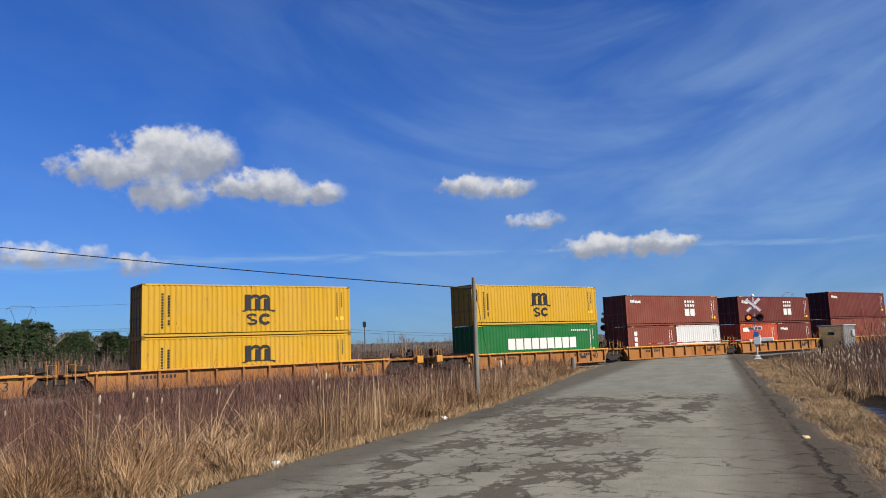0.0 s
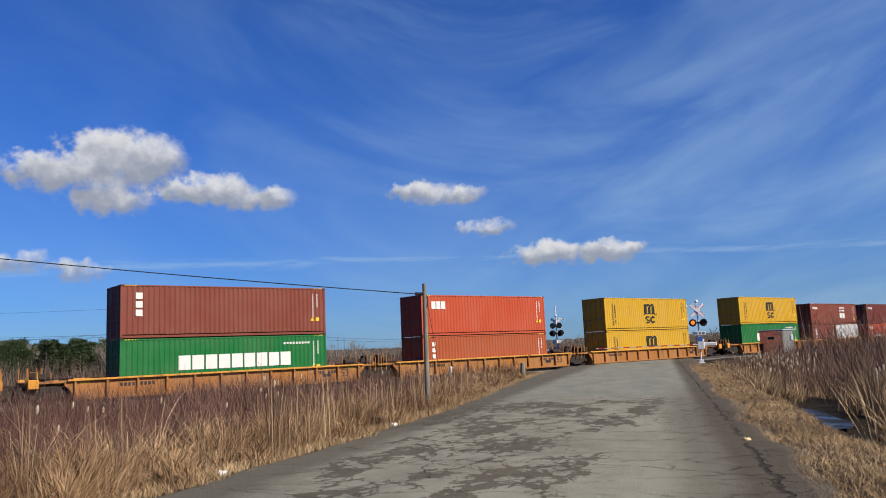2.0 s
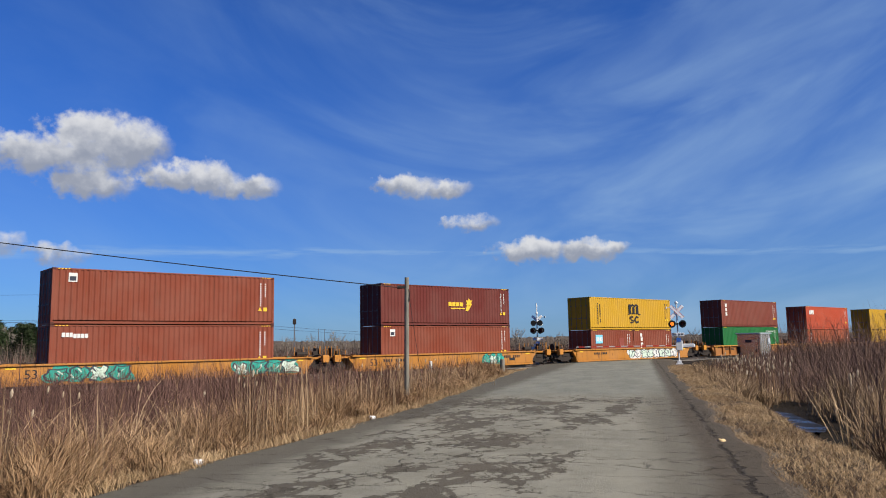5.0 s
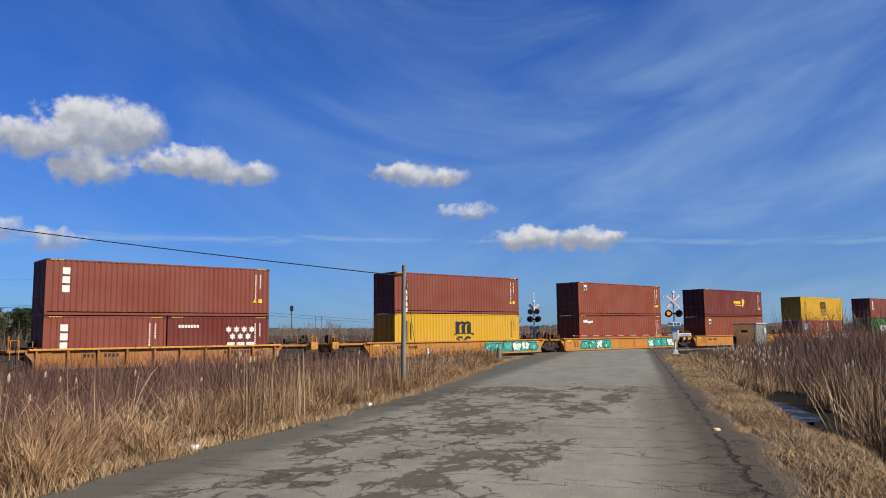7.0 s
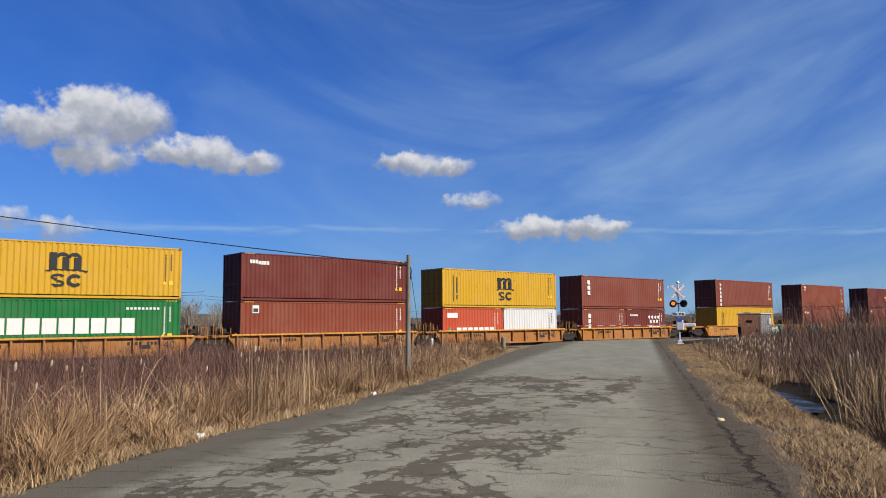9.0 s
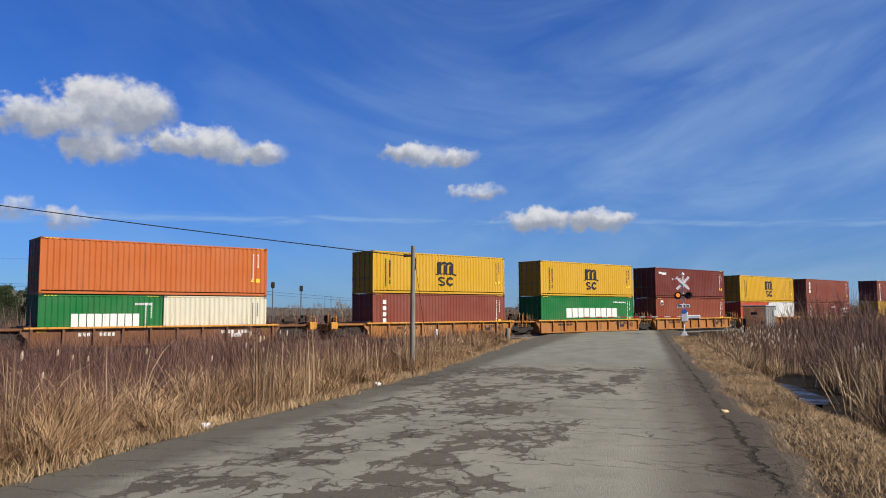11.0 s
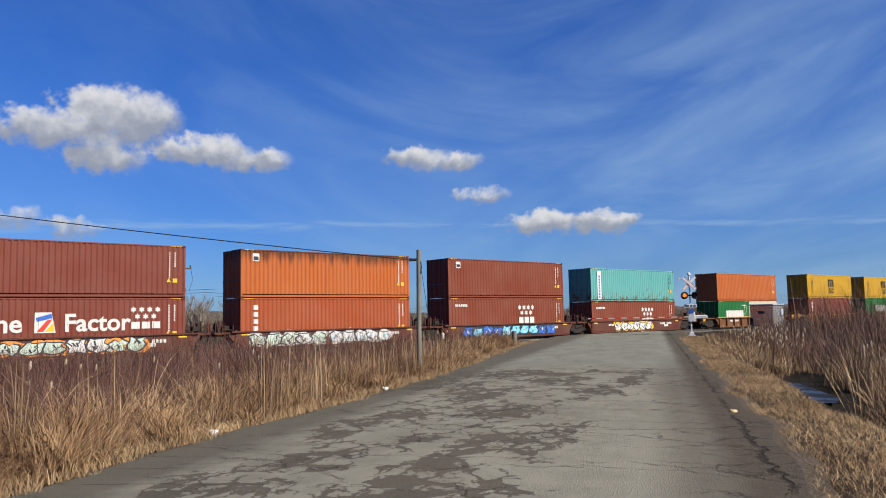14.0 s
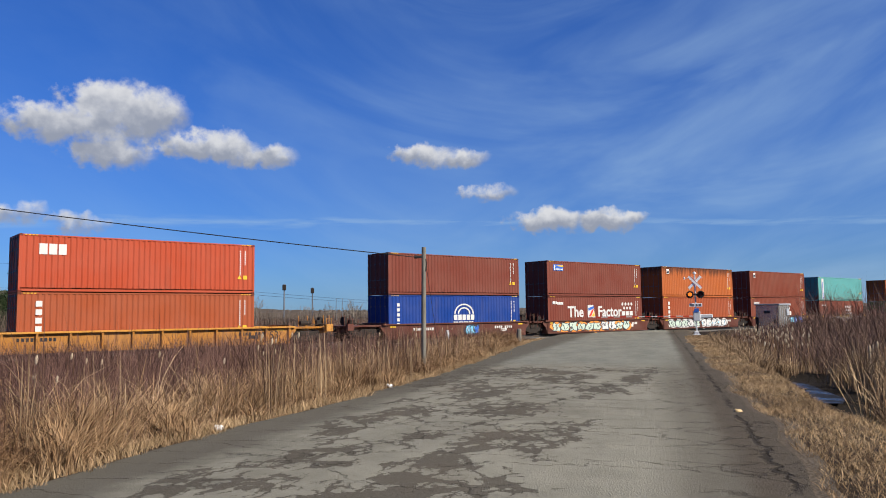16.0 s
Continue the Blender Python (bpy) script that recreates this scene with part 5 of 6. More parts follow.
    for dz in (0, 1.2):
        w.tube([(lerp(-60, 40, f), lerp(300, 420, f), 11.5 + dz - 5.5 * f - 3 * f * (1 - f)) for f in (i / 20 for i in range(21))], 0.05, 4)
        w.tube([(lerp(-330, -60, f), lerp(560, 300, f), 27 + dz - 14 * f - 9 * f * (1 - f)) for f in (i / 20 for i in range(21))], 0.06, 4)
    tagged(part("power_line", w, CABLE), "thin power lines across the distance", "cable")
    for az, r in ((-27.9, 640), (-20.2, 1120), (25.7, 860)):
        a = radians(az)
        q = thing("lattice_pylon", pose(math.sin(a) * r, math.cos(a) * r, 0, 0, 0, 30), "grey steel lattice pylon on the horizon", "pylon", "pylons")
        m = Mesh()
        for sx in (-1, 1):
            for sy in (-1, 1):
                m.tube([(sx * 3.0, sy * 3, -2), (sx * 1.4, sy * 1.2, 26)], 0.13, 4).tube([(sx * 1.4, sy * 1.2, 26), (sx * 7.2, sy * 0.8, 42)], 0.12, 4)
        for i in range(6):
            z = i * 4.6
            k = lerp(3.0, 1.4, z / 26)
            m.tube([(-k, -k, z), (k, -k, z + 4.6)], 0.09, 4).tube([(k, -k, z), (-k, -k, z + 4.6)], 0.09, 4)
        for i in range(4):
            m.tube([(-1.4 - 1.45 * i, -1, 26 + 4 * i), (-2.2 - 1.45 * i, -1, 30 + 4 * i)], 0.09, 4).tube([(1.4 + 1.45 * i, -1, 26 + 4 * i), (2.2 + 1.45 * i, -1, 30 + 4 * i)], 0.09, 4)
        part("lattice", m, MAST_GREY, q)
        part("beam", Mesh().tube([(-9.5, 0, 41), (-6, 0, 43.5), (6, 0, 43.5), (9.5, 0, 41)], 0.22, 4).tube([(-9.5, 0, 41), (-9.5, 0, 37)], 0.15, 4).tube([(9.5, 0, 41), (9.5, 0, 37)], 0.15, 4), MAST_GREY, q)
    # board beyond the track
    a, r = radians(6.55), 92.0
    q = thing("notice_board", pose(math.sin(a) * r, math.cos(a) * r, -0.3, 0, 0, -6), "blue and white roadside letting board", "sign")
    part("panel", Mesh().box(-1.75, 1.75, -0.05, 0.05, 1.35, 2.85, 0.01), BLUE_MARK, q)
    part("lower_panel", Mesh().box(-1.75, 1.75, -0.056, -0.051, 1.36, 1.95), WHITE_MARK, q, "white lower panel")
    word(q, "lettering", "LEASE", -1.42, 2.03, 1.0, WHITE_MARK, y=-0.056, bold=0.03)
    part("lower_bars", Mesh().box(-1.5, -0.6, -0.062, -0.057, 1.55, 1.8).box(-0.4, 1.2, -0.062, -0.057, 1.55, 1.8), RED_MARK, q)
    for x in (-1.9, -1.3, -0.2, 1.0):
        part("leg", Mesh().box(x - 0.06, x + 0.06, 0.051, 0.16, -0.3, 3.3 if x > -1.8 else 4.4, 0.01), POLE_WOOD, q)


def build_litter():
    for x, y, mat, text, r in ((-2.42, 12.05, LITTER_WHITE, "crumpled white plastic bottle in the verge", 0.048), (6.05, 12.45, LITTER_TAN, "crushed tan paper cup at the road's edge", 0.05),
                               (-6.1, 10.6, LITTER_WHITE, "pale plastic scrap among the reeds", 0.07), (0.3, 18.4, LITTER_WHITE, "small white scrap in the grass", 0.05)):
        m = Mesh().tube([(-r * 1.3, 0, 0), (-r, 0.01, r * 0.2), (0, 0, r * 0.1), (r, -0.01, r * 0.25), (r * 1.5, 0, 0.02), (r * 1.9, 0, 0.02)], [r * 0.5, r, r * 0.85, r * 0.95, r * 0.4, r * 0.38], 10)
        z = max(ground_height(x, y), -0.05) + r * 0.9
        tagged(part("litter", m, mat, at=pose(x, y, z, 8, 5, 35), smooth=True), text, "litter")


build_crossing()
build_poles()
build_litter()


# ---- vegetation ----
def blades(name, base, height, lean, way, width, mat, label, category, droop=0.0):
    """Many thin tapered blades in one mesh; arrays of feet (n, 3), heights, lean, compass way and width."""
    n = len(base)
    rng = np.random.default_rng(len(base) + len(name))
    turn = rng.uniform(0, math.tau, n)
    side = np.stack([np.cos(turn), np.sin(turn), np.zeros(n)], 1)
    out = np.stack([np.cos(way), np.sin(way), np.zeros(n)], 1)
    levels = (0.0, 0.45, 0.8, 1.0)
    verts = np.zeros((n, 7, 3))
    for i, f in enumerate(levels):
        bend = lean * (f ** 1.6) * height
        p = base + out * bend[:, None]
        p[:, 2] += height * f * np.sqrt(np.maximum(0.05, 1 - (lean * f) ** 2 * 0.6)) - droop * height * max(0.0, f - 0.75) * 2 * np.abs(lean)
        half = (width * (1 - 0.55 * f) / 2)[:, None]
        if i < 3:
            verts[:, 2 * i] = p - side * half
            verts[:, 2 * i + 1] = p + side * half
        else:
            verts[:, 6] = p
    k = np.arange(n)[:, None] * 7
    quads = np.concatenate([k + np.array([0, 1, 3, 2]), k + np.array([2, 3, 5, 4])], 1).reshape(-1, 4)
    tris = k + np.array([4, 5, 6])
    me = bpy.data.meshes.new(name)
    nq, nt = len(quads), len(tris)
    me.vertices.add(n * 7)
    me.vertices.foreach_set("co", verts.reshape(-1))
    me.loops.add(nq * 4 + nt * 3)
    me.loops.foreach_set("vertex_index", np.concatenate([quads.reshape(-1), tris.reshape(-1)]).astype(np.int32))
    me.polygons.add(nq + nt)
    me.polygons.foreach_set("loop_start", np.concatenate([np.arange(nq) * 4, nq * 4 + np.arange(nt) * 3]).astype(np.int32))
    me.update(calc_edges=True)
    me.materials.append(mat)
    return tagged(new(name, me), label, category, kind="stuff")


def arching(name, base, length, tilt, bend, way, width, mat, label, category):
    """Grass blades that rise, bow over and hang: arrays of feet, lengths, first tilt and further bend in radians, compass way and width."""
    n, steps = len(base), 5
    rng = np.random.default_rng(n)
    out = np.stack([np.cos(way), np.sin(way), np.zeros(n)], 1)
    turn = way + math.pi / 2 + rng.normal(0, 0.6, n)
    side = np.stack([np.cos(turn), np.sin(turn), np.zeros(n)], 1)
    verts = np.zeros((n, 2 * steps + 1, 3))
    p = base.copy()
    for i in range(steps + 1):
        f = i / steps
        if i == steps:
            verts[:, 2 * steps] = p
        else:
            half = (width * (1 - 0.6 * f) / 2)[:, None]
            verts[:, 2 * i], verts[:, 2 * i + 1] = p - side * half, p + side * half
        a = tilt + bend * (f + 0.5 / steps) ** 1.5
        p = p + (out * np.sin(a)[:, None] + np.array([0, 0, 1.0]) * np.cos(a)[:, None]) * (length / steps)[:, None]
    k = np.arange(n)[:, None] * (2 * steps + 1)
    quads = np.concatenate([k + np.array([2 * i, 2 * i + 1, 2 * i + 3, 2 * i + 2]) for i in range(steps - 1)], 1).reshape(-1, 4)
    tris = k + np.array([2 * steps - 2, 2 * steps - 1, 2 * steps])
    me = bpy.data.meshes.new(name)
    nq, nt = len(quads), len(tris)
    me.vertices.add(n * (2 * steps + 1))
    me.vertices.foreach_set("co", verts.reshape(-1))
    me.loops.add(nq * 4 + nt * 3)
    me.loops.foreach_set("vertex_index", np.concatenate([quads.reshape(-1), tris.reshape(-1)]).astype(np.int32))
    me.polygons.add(nq + nt)
    me.polygons.foreach_set("loop_start", np.concatenate([np.arange(nq) * 4, nq * 4 + np.arange(nt) * 3]).astype(np.int32))
    me.update(calc_edges=True)
    me.materials.append(mat)
    return tagged(new(name, me), label, category, kind="stuff")


def tussocks(rng, xy, count, spread, tall, bend, wide=(0.008, 0.016)):
    """Arrays for arching(): each tussock springs from a small foot and falls outwards, most of it down one wind."""
    n = len(xy)
    z = heights_at(xy) - 0.02
    k = np.repeat(np.arange(n), rng.integers(int(count * 0.6), int(count * 1.4) + 1, n))
    m = len(k)
    fan = rng.uniform(0, math.tau, m)
    r = np.abs(rng.normal(0, spread, m))
    base = np.column_stack([xy[k, 0] + r * np.cos(fan), xy[k, 1] + r * np.sin(fan), z[k]])
    wind = rng.uniform(0, math.tau, n)[k]
    way = np.where(rng.random(m) < 0.45, wind + rng.normal(0, 0.5, m), fan)
    length = (rng.uniform(0.7, 1.2, n) * tall)[k] * rng.uniform(0.5, 1.15, m)
    return base, length, rng.uniform(0.0, 0.45, m), rng.uniform(*bend, n)[k] * rng.uniform(0.5, 1.3, m), way, rng.uniform(*wide, m)


def heights_at(xy):
    return np.array([ground_height(float(x), float(y)) for x, y in xy])


def clumpy(xy, scale, seed):
    return np.array([noise.noise(Vector((x * scale, y * scale, seed))) for x, y in xy])


def road_to_world(c, a):
    t = radians(-ROAD_TURN)
    return np.stack([2.1 + c * math.cos(t) - a * math.sin(t), 11.8 + c * math.sin(t) + a * math.cos(t)], 1)


def edge(a, which):
    return np.array([which(float(q)) for q in a])


def verge_points(rng, n, a0, a1, o0, o1, left, power=1.0):
    """Feet beside the road: along it from a0 to a1, out from its edge from o0 to o1."""
    a = a0 + (a1 - a0) * rng.random(n) ** power
    o = o0 + (o1 - o0) * rng.random(n)
    c = edge(a, left_edge) - o if left else edge(a, right_edge) + o
    xy = road_to_world(c, a)
    keep = (xy @ np.array([N.x, N.y])) < 37.5
    return xy[keep], o[keep], a[keep]


def feet(xy):
    return np.column_stack([xy, heights_at(xy) - 0.03])


def tufts(rng, xy, count, spread, tall, lean, width):
    """Arrays for blades() of clumps: each leans one way and fans out."""
    z = heights_at(xy) - 0.03
    n = len(xy)
    each = rng.integers(int(count * 0.6), int(count * 1.4) + 1, n)
    k = np.repeat(np.arange(n), each)
    m = len(k)
    off = rng.normal(0, 1, (m, 2)) * spread
    base = np.column_stack([xy[k] + off, z[k]])
    size = tall * rng.uniform(0.6, 1.25, n) if np.isscalar(tall) else tall * rng.uniform(0.75, 1.2, n)
    h = size[k] * rng.uniform(0.35, 1.1, m)
    swing = rng.uniform(0, math.tau, n)
    fan = np.arctan2(off[:, 1], off[:, 0])
    way = np.where(rng.random(m) < 0.55, swing[k], fan) + rng.normal(0, 0.5, m)
    ln = np.clip(rng.uniform(*lean, n)[k] + rng.normal(0, 0.16, m), 0.0, 1.1)
    return base, h, ln, way, rng.uniform(*width, m)


def build_fields():
    rng = np.random.default_rng(7)
    U1 = rng.uniform
    # reeds and tall grass in leaning clumps along the left verge
    xy, o, a = verge_points(rng, 1250, -9, 36, 0.45, 3.0, True, 1.15)
    keep = clumpy(xy, 0.8, 1.0) + U1(-0.4, 0.4, len(xy)) + np.where(o < 1.9, 0.12, -0.25) > 0
    xy, o = xy[keep], o[keep]
    base, h, ln, way, wd = tufts(rng, xy, 42, 0.17, np.clip((o - 0.1) / 1.2, 0.2, 1.0) * 1.2, (0.05, 0.95), (0.006, 0.015))
    blades("dry_grass", base, h, ln, way, wd, REED, "tall straw-coloured dry grass and reeds beside the road", "grass", 0.7)
    xy, o, a = verge_points(rng, 300, -8, 20, 0.9, 5.5, True)
    keep = clumpy(xy, 0.5, 6.0) > 0.0
    blades("arching_reed", *tufts(rng, xy[keep], 44, 0.16, 1.2, (0.3, 0.9), (0.006, 0.013)), PALE_REED, "pale arching dead reeds among the shrubs", "grass", 1.0)
    # golden tussocks that bow over towards the road
    xy, o, a = verge_points(rng, 560, -9, 34, 0.25, 2.1, True, 1.1)
    keep = clumpy(xy, 0.9, 14.0) + U1(-0.15, 0.15, len(xy)) > -0.02
    tall = np.clip(0.45 + o[keep] * 0.42, 0.4, 1.15)
    arching("tussock_grass", *tussocks(rng, xy[keep], 110, 0.12, tall, (0.9, 2.6)), GOLD, "golden dry tussock grass bowing over beside the road", "grass")
    xy, o, a = verge_points(rng, 120, -8, 12, 1.6, 6.0, True)
    keep = clumpy(xy, 0.5, 6.0) > -0.05
    arching("drooping_reed", *tussocks(rng, xy[keep], 34, 0.14, 1.75, (1.6, 2.9)), PALE_REED, "pale dead reeds with drooping tips", "grass")
    # stands of pale upright canes at the edge of the brush
    stands = [(-4.3, 1.0, 9, 0.08), (0.6, 0.5, 16, 0.14), (1.4, 0.8, 20, 0.25), (2.6, 0.7, 26, 0.3), (3.8, 0.9, 26, 0.35), (-6.3, 0.9, 12, 0.15), (-2.4, 1.3, 8, 0.2), (5.5, 0.9, 34, 0.5), (7.2, 0.9, 34, 0.5), (9.0, 1.0, 36, 0.6), (11.5, 1.0, 40, 0.7), (15.0, 1.1, 44, 0.8), (19.0, 1.0, 44, 0.9)]
    canes = np.concatenate([road_to_world(left_edge(p) - q + rng.normal(0, r * 0.7, k), p + rng.normal(0, r, k)) for p, q, k, r in stands])
    blades("reed_cane", feet(canes), U1(0.9, 1.65, len(canes)), U1(0.0, 0.16, len(canes)), U1(0, math.tau, len(canes)), U1(0.009, 0.018, len(canes)), PALE_REED, "pale upright reed canes at the edge of the brush", "reed")
    # low matted fringe on both sides
    xy, o, a = verge_points(rng, 34000, -9, 42, -0.12, 1.0, True, 1.2)
    keep = (o > 0.08) | (clumpy(xy, 1.2, 2.0) > 0.12)
    xy = xy[keep]
    blades("dry_fringe", feet(xy) + np.array([0, 0, 0.03]), U1(0.05, 0.22, len(xy)), U1(0.3, 0.95, len(xy)), U1(0, math.tau, len(xy)), U1(0.006, 0.013, len(xy)), STRAW, "short dead grass at the road's edge", "grass")
    xy, o, a = verge_points(rng, 90000, -9, 44, 0.10, 1.7, False, 1.35)
    keep = clumpy(xy, 1.6, 4.0) + U1(-0.5, 0.7, len(xy)) + np.where(o < 0.4, -0.25, 0.0) > -0.12
    xy = xy[keep]
    blades("mown_verge", feet(xy) + np.array([0, 0, 0.02]), U1(0.05, 0.16, len(xy)), U1(0.6, 1.15, len(xy)), U1(0, math.tau, len(xy)), U1(0.004, 0.009, len(xy)), STRAW, "flattened straw-coloured mown grass verge", "grass")
    # upright cattail stalks, left and right
    groups = []
    for n, a0, a1, o0, o1, left in ((1300, -8, 30, 1.3, 8.0, True), (900, -9, 9.0, 2.9, 7.0, False), (500, 18, 32, 1.9, 4.0, False)):
        xy, o, a = verge_points(rng, n, a0, a1, o0, o1, left, 1.1)
        keep = clumpy(xy, 0.45, 9.0) + U1(-0.3, 0.3, len(xy)) > (0.10 if left else -0.1)
        groups.append(xy[keep])
    xy = np.concatenate(groups)
    base = feet(xy)
    h = U1(1.0, 1.75, len(xy))
    blades("cattail_stalk", base, h, U1(0.0, 0.22, len(xy)), U1(0, math.tau, len(xy)), U1(0.008, 0.016, len(xy)), REED, "upright dry cattail stalks", "cattail")
    parts = []
    for n, a0, a1, o0, o1, tall in ((210, -9, 6.0, 2.5, 6.0, 1.25), (130, -2, 10, 3.6, 6.5, 1.2), (70, 10, 17, 3.6, 5.5, 0.9), (120, 17.5, 36, 2.2, 4.0, 0.6)):
        xy2, o, a = verge_points(rng, n, a0, a1, o0, o1, False)
        keep = clumpy(xy2, 0.7, 21.0) > -0.12
        parts.append(tufts(rng, xy2[keep], 26, 0.13, tall, (0.02, 0.35), (0.012, 0.024)))
    blades("cattail_leaf", *(np.concatenate([p[i] for p in parts]) for i in range(5)), PALE_REED, "dead cattail leaves standing in the ditch", "cattail", 0.5)
    drooping = []
    for n, a0, a1, o0, o1, tall, count in ((110, -9, 6.5, 2.3, 5.0, 1.45, 40), (40, 6.5, 15, 3.6, 5.5, 1.4, 40), (230, 15.5, 38, 1.5, 3.2, 0.85, 44)):
        xy2, o, a = verge_points(rng, n, a0, a1, o0, o1, False)
        keep = clumpy(xy2, 0.8, 22.0) + U1(-0.1, 0.1, len(xy2)) > -0.10
        drooping.append(tussocks(rng, xy2[keep], count, 0.13, tall, (0.2, 1.7), (0.011, 0.022)))
    arching("ditch_reed", *(np.concatenate([p[i] for p in drooping]) for i in range(6)), PALE_REED, "pale dead reeds hanging over the black ditch", "reed")
    # fluffy cattail heads
    heads = Mesh()
    first = len(groups[0])
    pick = np.concatenate([rng.permutation(first)[:45], first + rng.permutation(len(xy) - first)[:330]])
    for i in pick:
        x, y, z = base[i]
        t = z + h[i] * 0.90
        k = U1(0.6, 1.1)
        heads.tube([(x, y, t), (x + 0.01, y, t + 0.04 * k), (x + 0.015, y, t + 0.11 * k), (x + 0.02, y, t + 0.17 * k)], [0.006, 0.024 * k, 0.030 * k, 0.008], 6)
    tagged(part("cattail_head", heads, FLUFF), "pale fluffy seed heads of cattails", "cattail", kind="stuff")
    # bare reddish shrubs filling the field, built of stems and side shoots
    sides = {True: ([], [], [], [], []), False: ([], [], [], [], [])}
    for n, a0, a1, o0, o1, left, tall in ((2700, -9, 48, 1.9, 34.0, True, 1.38), (1500, -9, 18, 1.5, 14.0, True, 1.3), (260, -9, 24, 0.9, 2.8, True, 1.35), (1900, 17, 46, 2.8, 24.0, False, 1.5), (520, 4, 18, 4.6, 14.0, False, 1.5), (460, 13, 46, 7.0, 27.0, False, 2.8)):
        xy, o, a = verge_points(rng, n, a0, a1, o0, o1, left)
        z = heights_at(xy)
        shrubs, hts, lean, way, wid = sides[left]
        far = (xy @ np.array([N.x, N.y]))
        for (x, y), zz, oo, fd in zip(xy, z, o, far):
            size = tall * U1(0.6, 1.3) * (min(1.0, 0.45 + oo / 6) if left else min(1.0, 0.2 + oo / 9))
            if fd > 25 and tall < 2:
                size *= 0.85 if not left else 0.80
            k = int(U1(17, 32) * (1.5 if tall > 2 else 1.0))
            wide = max(0.008, 0.00052 * math.hypot(x, y))
            low = rng.random(k) < 0.4
            fan = U1(0, math.tau, k)
            r = np.abs(rng.normal(0, 0.22, k))
            shrubs.append(np.column_stack([x + r * np.cos(fan), y + r * np.sin(fan), zz + np.where(low, 0.0, rng.random(k) * 0.6 * size)]))
            hts.append(size * np.where(low, U1(0.6, 1.25, k), U1(0.2, 0.65, k)))
            lean.append(np.where(low, U1(0.02, 0.62, k), U1(0.2, 1.0, k)))
            way.append(fan + rng.normal(0, 0.6, k))
            wid.append(U1(0.5, 1.2, k) * wide * (0.62 if tall > 2 else 0.85))
    for left, mat, text in ((True, TWIG, "leafless reddish-brown shrubs filling the field"), (False, PALE_TWIG, "leafless grey-brown shrubs beyond the ditch")):
        blades("bare_shrub", *(np.concatenate(q) for q in sides[left]), mat, text, "shrub")
    # a few tall bare whips standing over the brush
    xy, o, a = verge_points(rng, 190, -6, 34, 3.0, 26.0, True)
    base, h, ln, way, wd = tufts(rng, xy, 6, 0.25, 2.2, (0.0, 0.2), (0.008, 0.013))
    blades("tall_twig", base, h, ln, way, wd, TWIG, "tall bare whips over the brush", "shrub")
    # brush beyond the track
    s = U1(-60, 190, 24000)
    d = 50 + 60 * rng.random(24000) ** 1.5
    xy = np.stack([U.x * s + N.x * d, U.y * s + N.y * d], 1)
    q = np.array([(road_inverse @ Vector((x, y, 0))).x for x, y in xy])
    xy = xy[np.abs(q) > 6.0]
    blades("far_brush", np.column_stack([xy, np.full(len(xy), -0.35)]), U1(0.8, 2.0, len(xy)), U1(0.0, 0.5, len(xy)), U1(0, math.tau, len(xy)), U1(0.03, 0.07, len(xy)), TWIG, "bare brush beyond the railway", "shrub")
    # grey thicket of bare stems behind that
    s = U1(-75, 130, 22000)
    d = 58 + 30 * rng.random(22000)
    xy = np.stack([U.x * s + N.x * d, U.y * s + N.y * d], 1)
    q = np.array([(road_inverse @ Vector((x, y, 0))).x for x, y in xy])
    xy = xy[(np.abs(q) > 7.5) & (clumpy(xy, 0.12, 31.0) > -0.25)]
    blades("far_thicket", np.column_stack([xy, np.full(len(xy), -0.4)]), U1(1.4, 3.3, len(xy)), U1(0.0, 0.35, len(xy)), U1(0, math.tau, len(xy)), U1(0.02, 0.048, len(xy)), THICKET, "grey leafless thicket beyond the railway", "shrub")
    w = Mesh()
    rim = [road_to_world(np.array([right_edge(q) + o]), np.array([q]))[0] for q, o in ((8.2, 2.1), (9.2, 1.95), (10.5, 2.0), (12.4, 1.95), (13.6, 2.15), (14.0, 2.5), (13.0, 2.85), (11, 2.7), (9.4, 2.9), (8.3, 2.6))]
    w.add([(x, y, -0.52) for x, y in rim], [tuple(range(len(rim)))[::-1]])
    tagged(part("ditch_water", w, WATER), "dark still water in the roadside ditch", "water", kind="structure")


def grow(m, rng, p, way, length, radius, depth):
    """One limb and its shoots."""
    end = p + way * length
    mid = p + way * length * 0.5 + Vector((rng.uniform(-1, 1), rng.uniform(-1, 1), 0)) * length * 0.05
    m.tube([p, mid, end], [radius, radius * 0.8, radius * 0.6], 5 if depth > 1 else 3, False)
    if depth == 0:
        return
    for i in range(4 if depth > 1 else 5):
        f = rng.uniform(0.35, 1.0)
        side = Vector((rng.uniform(-1, 1), rng.uniform(-1, 1), rng.uniform(0.1, 0.9))).normalized()
        grow(m, rng, p.lerp(end, f), (way * 0.75 + side * 0.7).normalized(), length * rng.uniform(0.45, 0.7), radius * 0.5, depth - 1)


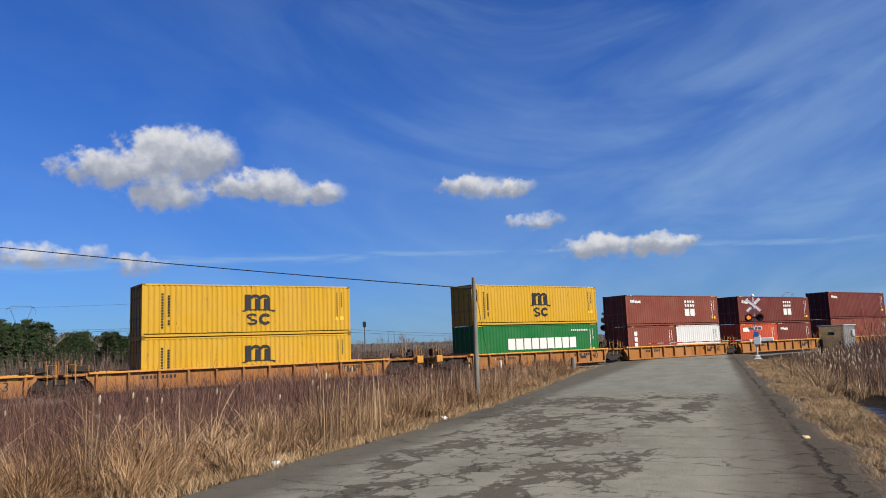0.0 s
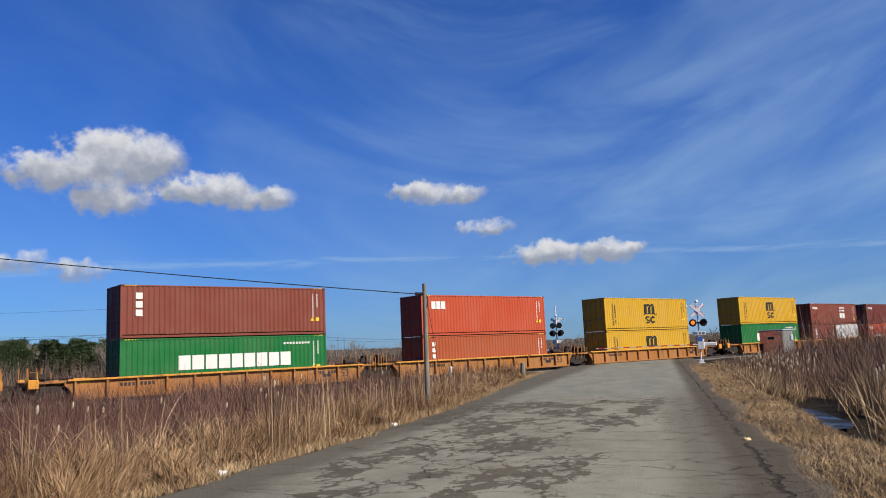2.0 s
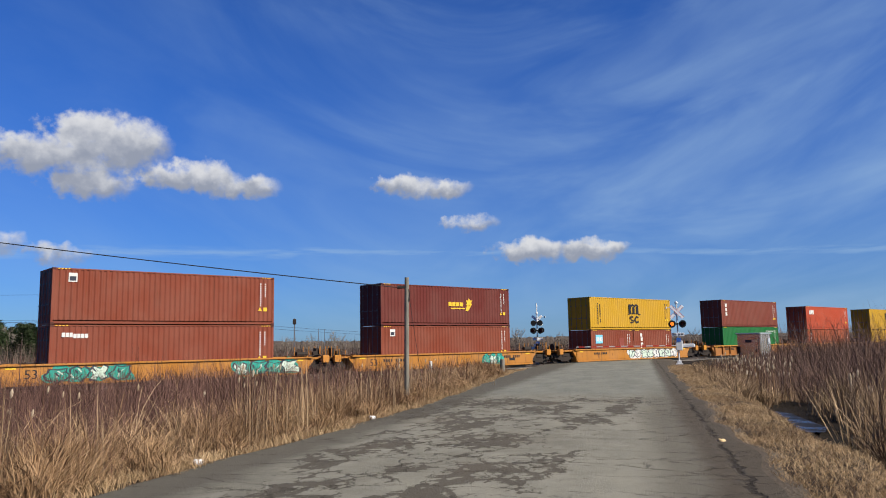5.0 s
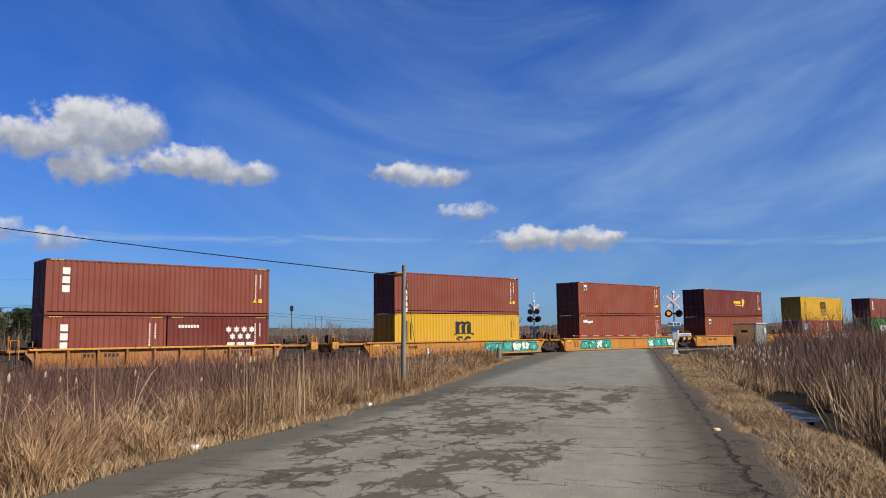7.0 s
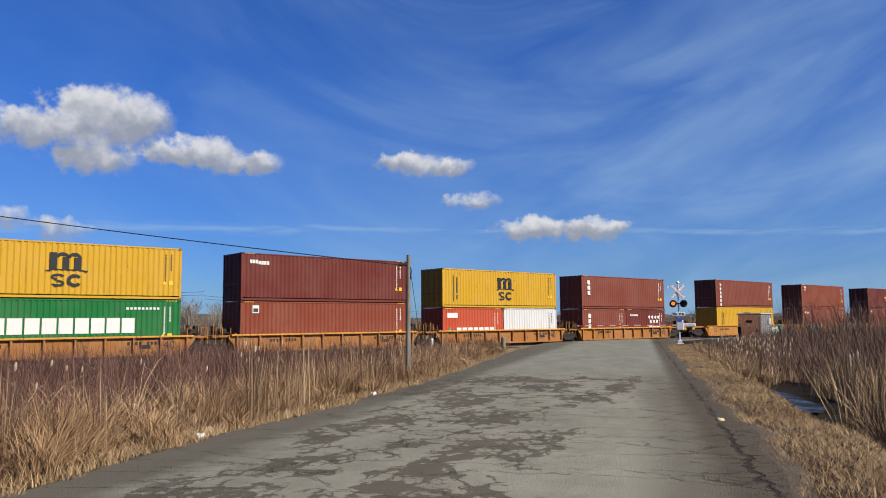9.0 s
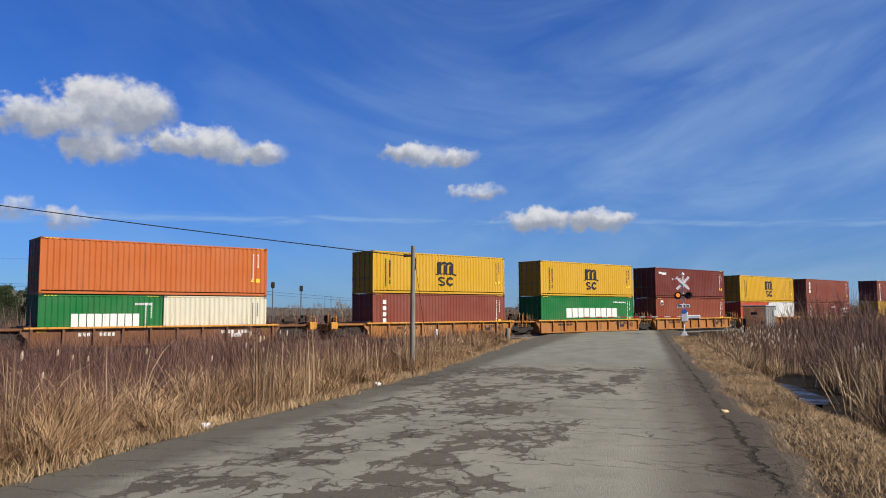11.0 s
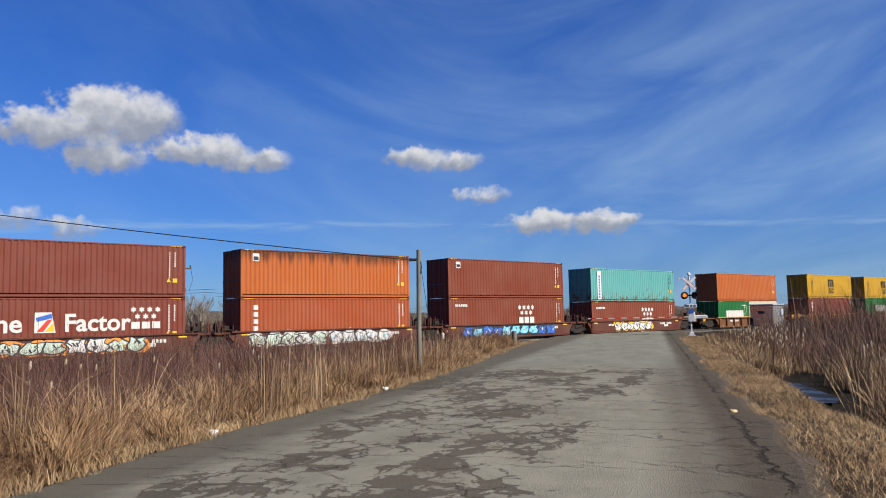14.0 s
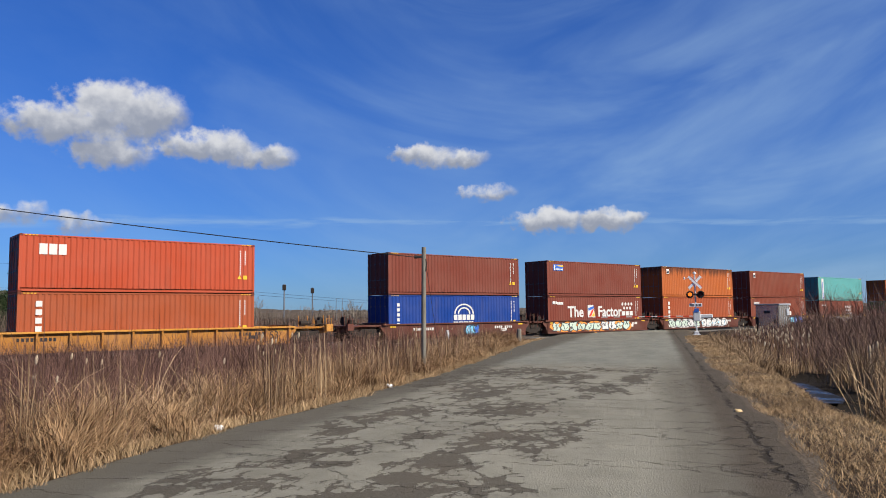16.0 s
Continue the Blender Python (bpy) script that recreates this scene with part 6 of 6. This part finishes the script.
def build_trees():
    # bare trees beyond the railway
    pick = random.Random(5)
    kinds = []
    for i in range(3):
        m, tr = Mesh(), Mesh()
        rng = random.Random(i)
        tr.tube([(0, 0, -0.4), (0.03, 0, 2.0), (0.02, 0.02, 3.1)], [0.10, 0.075, 0.04], 7)
        for j in range(6):
            a = math.tau * j / 6 + rng.random()
            grow(m, rng, Vector((0.02, 0, 0.7 + 0.3 * j)), Vector((math.cos(a) * 0.45, math.sin(a) * 0.45, 1)).normalized(), 2.0 - 0.12 * j, 0.045, 3 if i == 0 else 2)
        kinds.append((tr.data("trunk"), m.data("crown")))
    places = [(-15.4, 68, 1.25, 0)] + [(pick.uniform(-33, -1), pick.uniform(78, 120), pick.uniform(0.7, 1.15), pick.randrange(3)) for _ in range(46)]
    places += [(pick.uniform(-1, 37), pick.uniform(110, 160), pick.uniform(0.6, 1.1), pick.randrange(3)) for _ in range(26)]
    for az, r, size, k in places:
        a = radians(az)
        q = (road_inverse @ Vector((math.sin(a) * r, math.cos(a) * r, 0)))
        if abs(q.x) < 7:
            continue
        t = thing("bare_tree", pose(math.sin(a) * r, math.cos(a) * r, -0.35, 0, 0, pick.uniform(0, 360)) @ Matrix.Scale(size, 4), "leafless grey-barked young tree beyond the railway", "tree", "bare trees")
        part("trunk", kinds[k][0], BARK, t)
        part("crown", kinds[k][1], BARK, t)
    # pines: tapered trunk, whorls of limbs, tufts of needles
    pines = []
    for i in range(3):
        rng = random.Random(40 + i)
        tr, cr = Mesh(), Mesh()
        tr.tube([(0, 0, -0.4), (0.02, 0, 2.6), (0, 0, 5.0)], [0.12, 0.07, 0.02], 7)
        for w in range(11):
            z = 0.5 + w * 0.42
            reach = (1.55 * (1 - w / 12) + 0.15) * rng.uniform(0.85, 1.15)
            for j in range(7):
                a = math.tau * (j + rng.random() * 0.7) / 7
                tip = Vector((math.cos(a) * reach, math.sin(a) * reach, z + reach * 0.28))
                tr.tube([(0, 0, z), tuple(tip)], [0.02, 0.008], 3, False)
                for k in range(15):
                    p = Vector((0, 0, z)).lerp(tip, rng.uniform(0.3, 1.05)) + Vector((rng.gauss(0, 0.10), rng.gauss(0, 0.10), rng.gauss(0, 0.08)))
                    for _ in range(2):
                        d = Vector((rng.gauss(0, 1), rng.gauss(0, 1), rng.gauss(0.5, 0.8))).normalized() * rng.uniform(0.14, 0.30)
                        e = d.orthogonal().normalized() * 0.055
                        cr.add([tuple(p - e), tuple(p + e), tuple(p + d)], [(0, 1, 2)])
        pines.append((tr.data("trunk"), cr.data("crown")))
    for i in range(230):
        az = -40 + 23.5 * pick.random() ** 0.9
        r = pick.uniform(84, 112)
        a = radians(az)
        size = (1.20 if az < -26 else 0.95) * pick.uniform(0.88, 1.10) * r / 95
        t = thing("pine_tree", pose(math.sin(a) * r, math.cos(a) * r, -0.35, 0, 0, pick.uniform(0, 360)) @ Matrix.Scale(size, 4), "young dark green pine beyond the railway", "tree", "row of pines")
        tr, cr = pines[i % 3]
        part("trunk", tr, BARK, t)
        part("crown", cr, NEEDLES, t)
    # wooded rise along the horizon
    m = Mesh()
    cols = 700
    for i in range(cols + 1):
        az = radians(lerp(-60, 60, i / cols))
        low = 0.42 + 0.22 * noise.noise(Vector((i * 0.012, 0, 0))) + (0.35 if -0.36 < az < -0.12 else 0.0) * (1 - abs((az + 0.24) / 0.12))
        crown = 0.09 * noise.noise(Vector((i * 0.9, 3, 0))) + 0.06 * noise.noise(Vector((i * 2.7, 5, 0)))
        for r, e in ((900, -0.3), (905, low * 0.5 + crown * 0.5), (930, low + crown), (1300, low * 0.7)):
            m.v.append((math.sin(az) * r, math.cos(az) * r, 1.7 + r * math.tan(radians(e))))
    m.f = [(4 * i + j, 4 * i + 4 + j, 4 * i + 5 + j, 4 * i + 1 + j) for i in range(cols) for j in range(3)]
    tagged(part("far_wood", m, WOOD_FAR), "low wooded rise along the horizon", "woods", kind="stuff")


build_fields()
build_trees()


# ---- what moves ----
SPEED, SLOWING = 20.56, -0.00483  # metres a second, and its change


def motions():
    for ob, s, z in MOVERS:
        rows = []
        for t in (0.0, 2.0, 4.0, 6.0, 8.0, 10.0, 12.0, 14.0, 16.0):
            p = track(s + SPEED * t + SLOWING * t * t)
            rows.append((t, pose(p.x, p.y, z, 0, 0, TRACK_TURN)))
        walk(ob, rows)


motions()
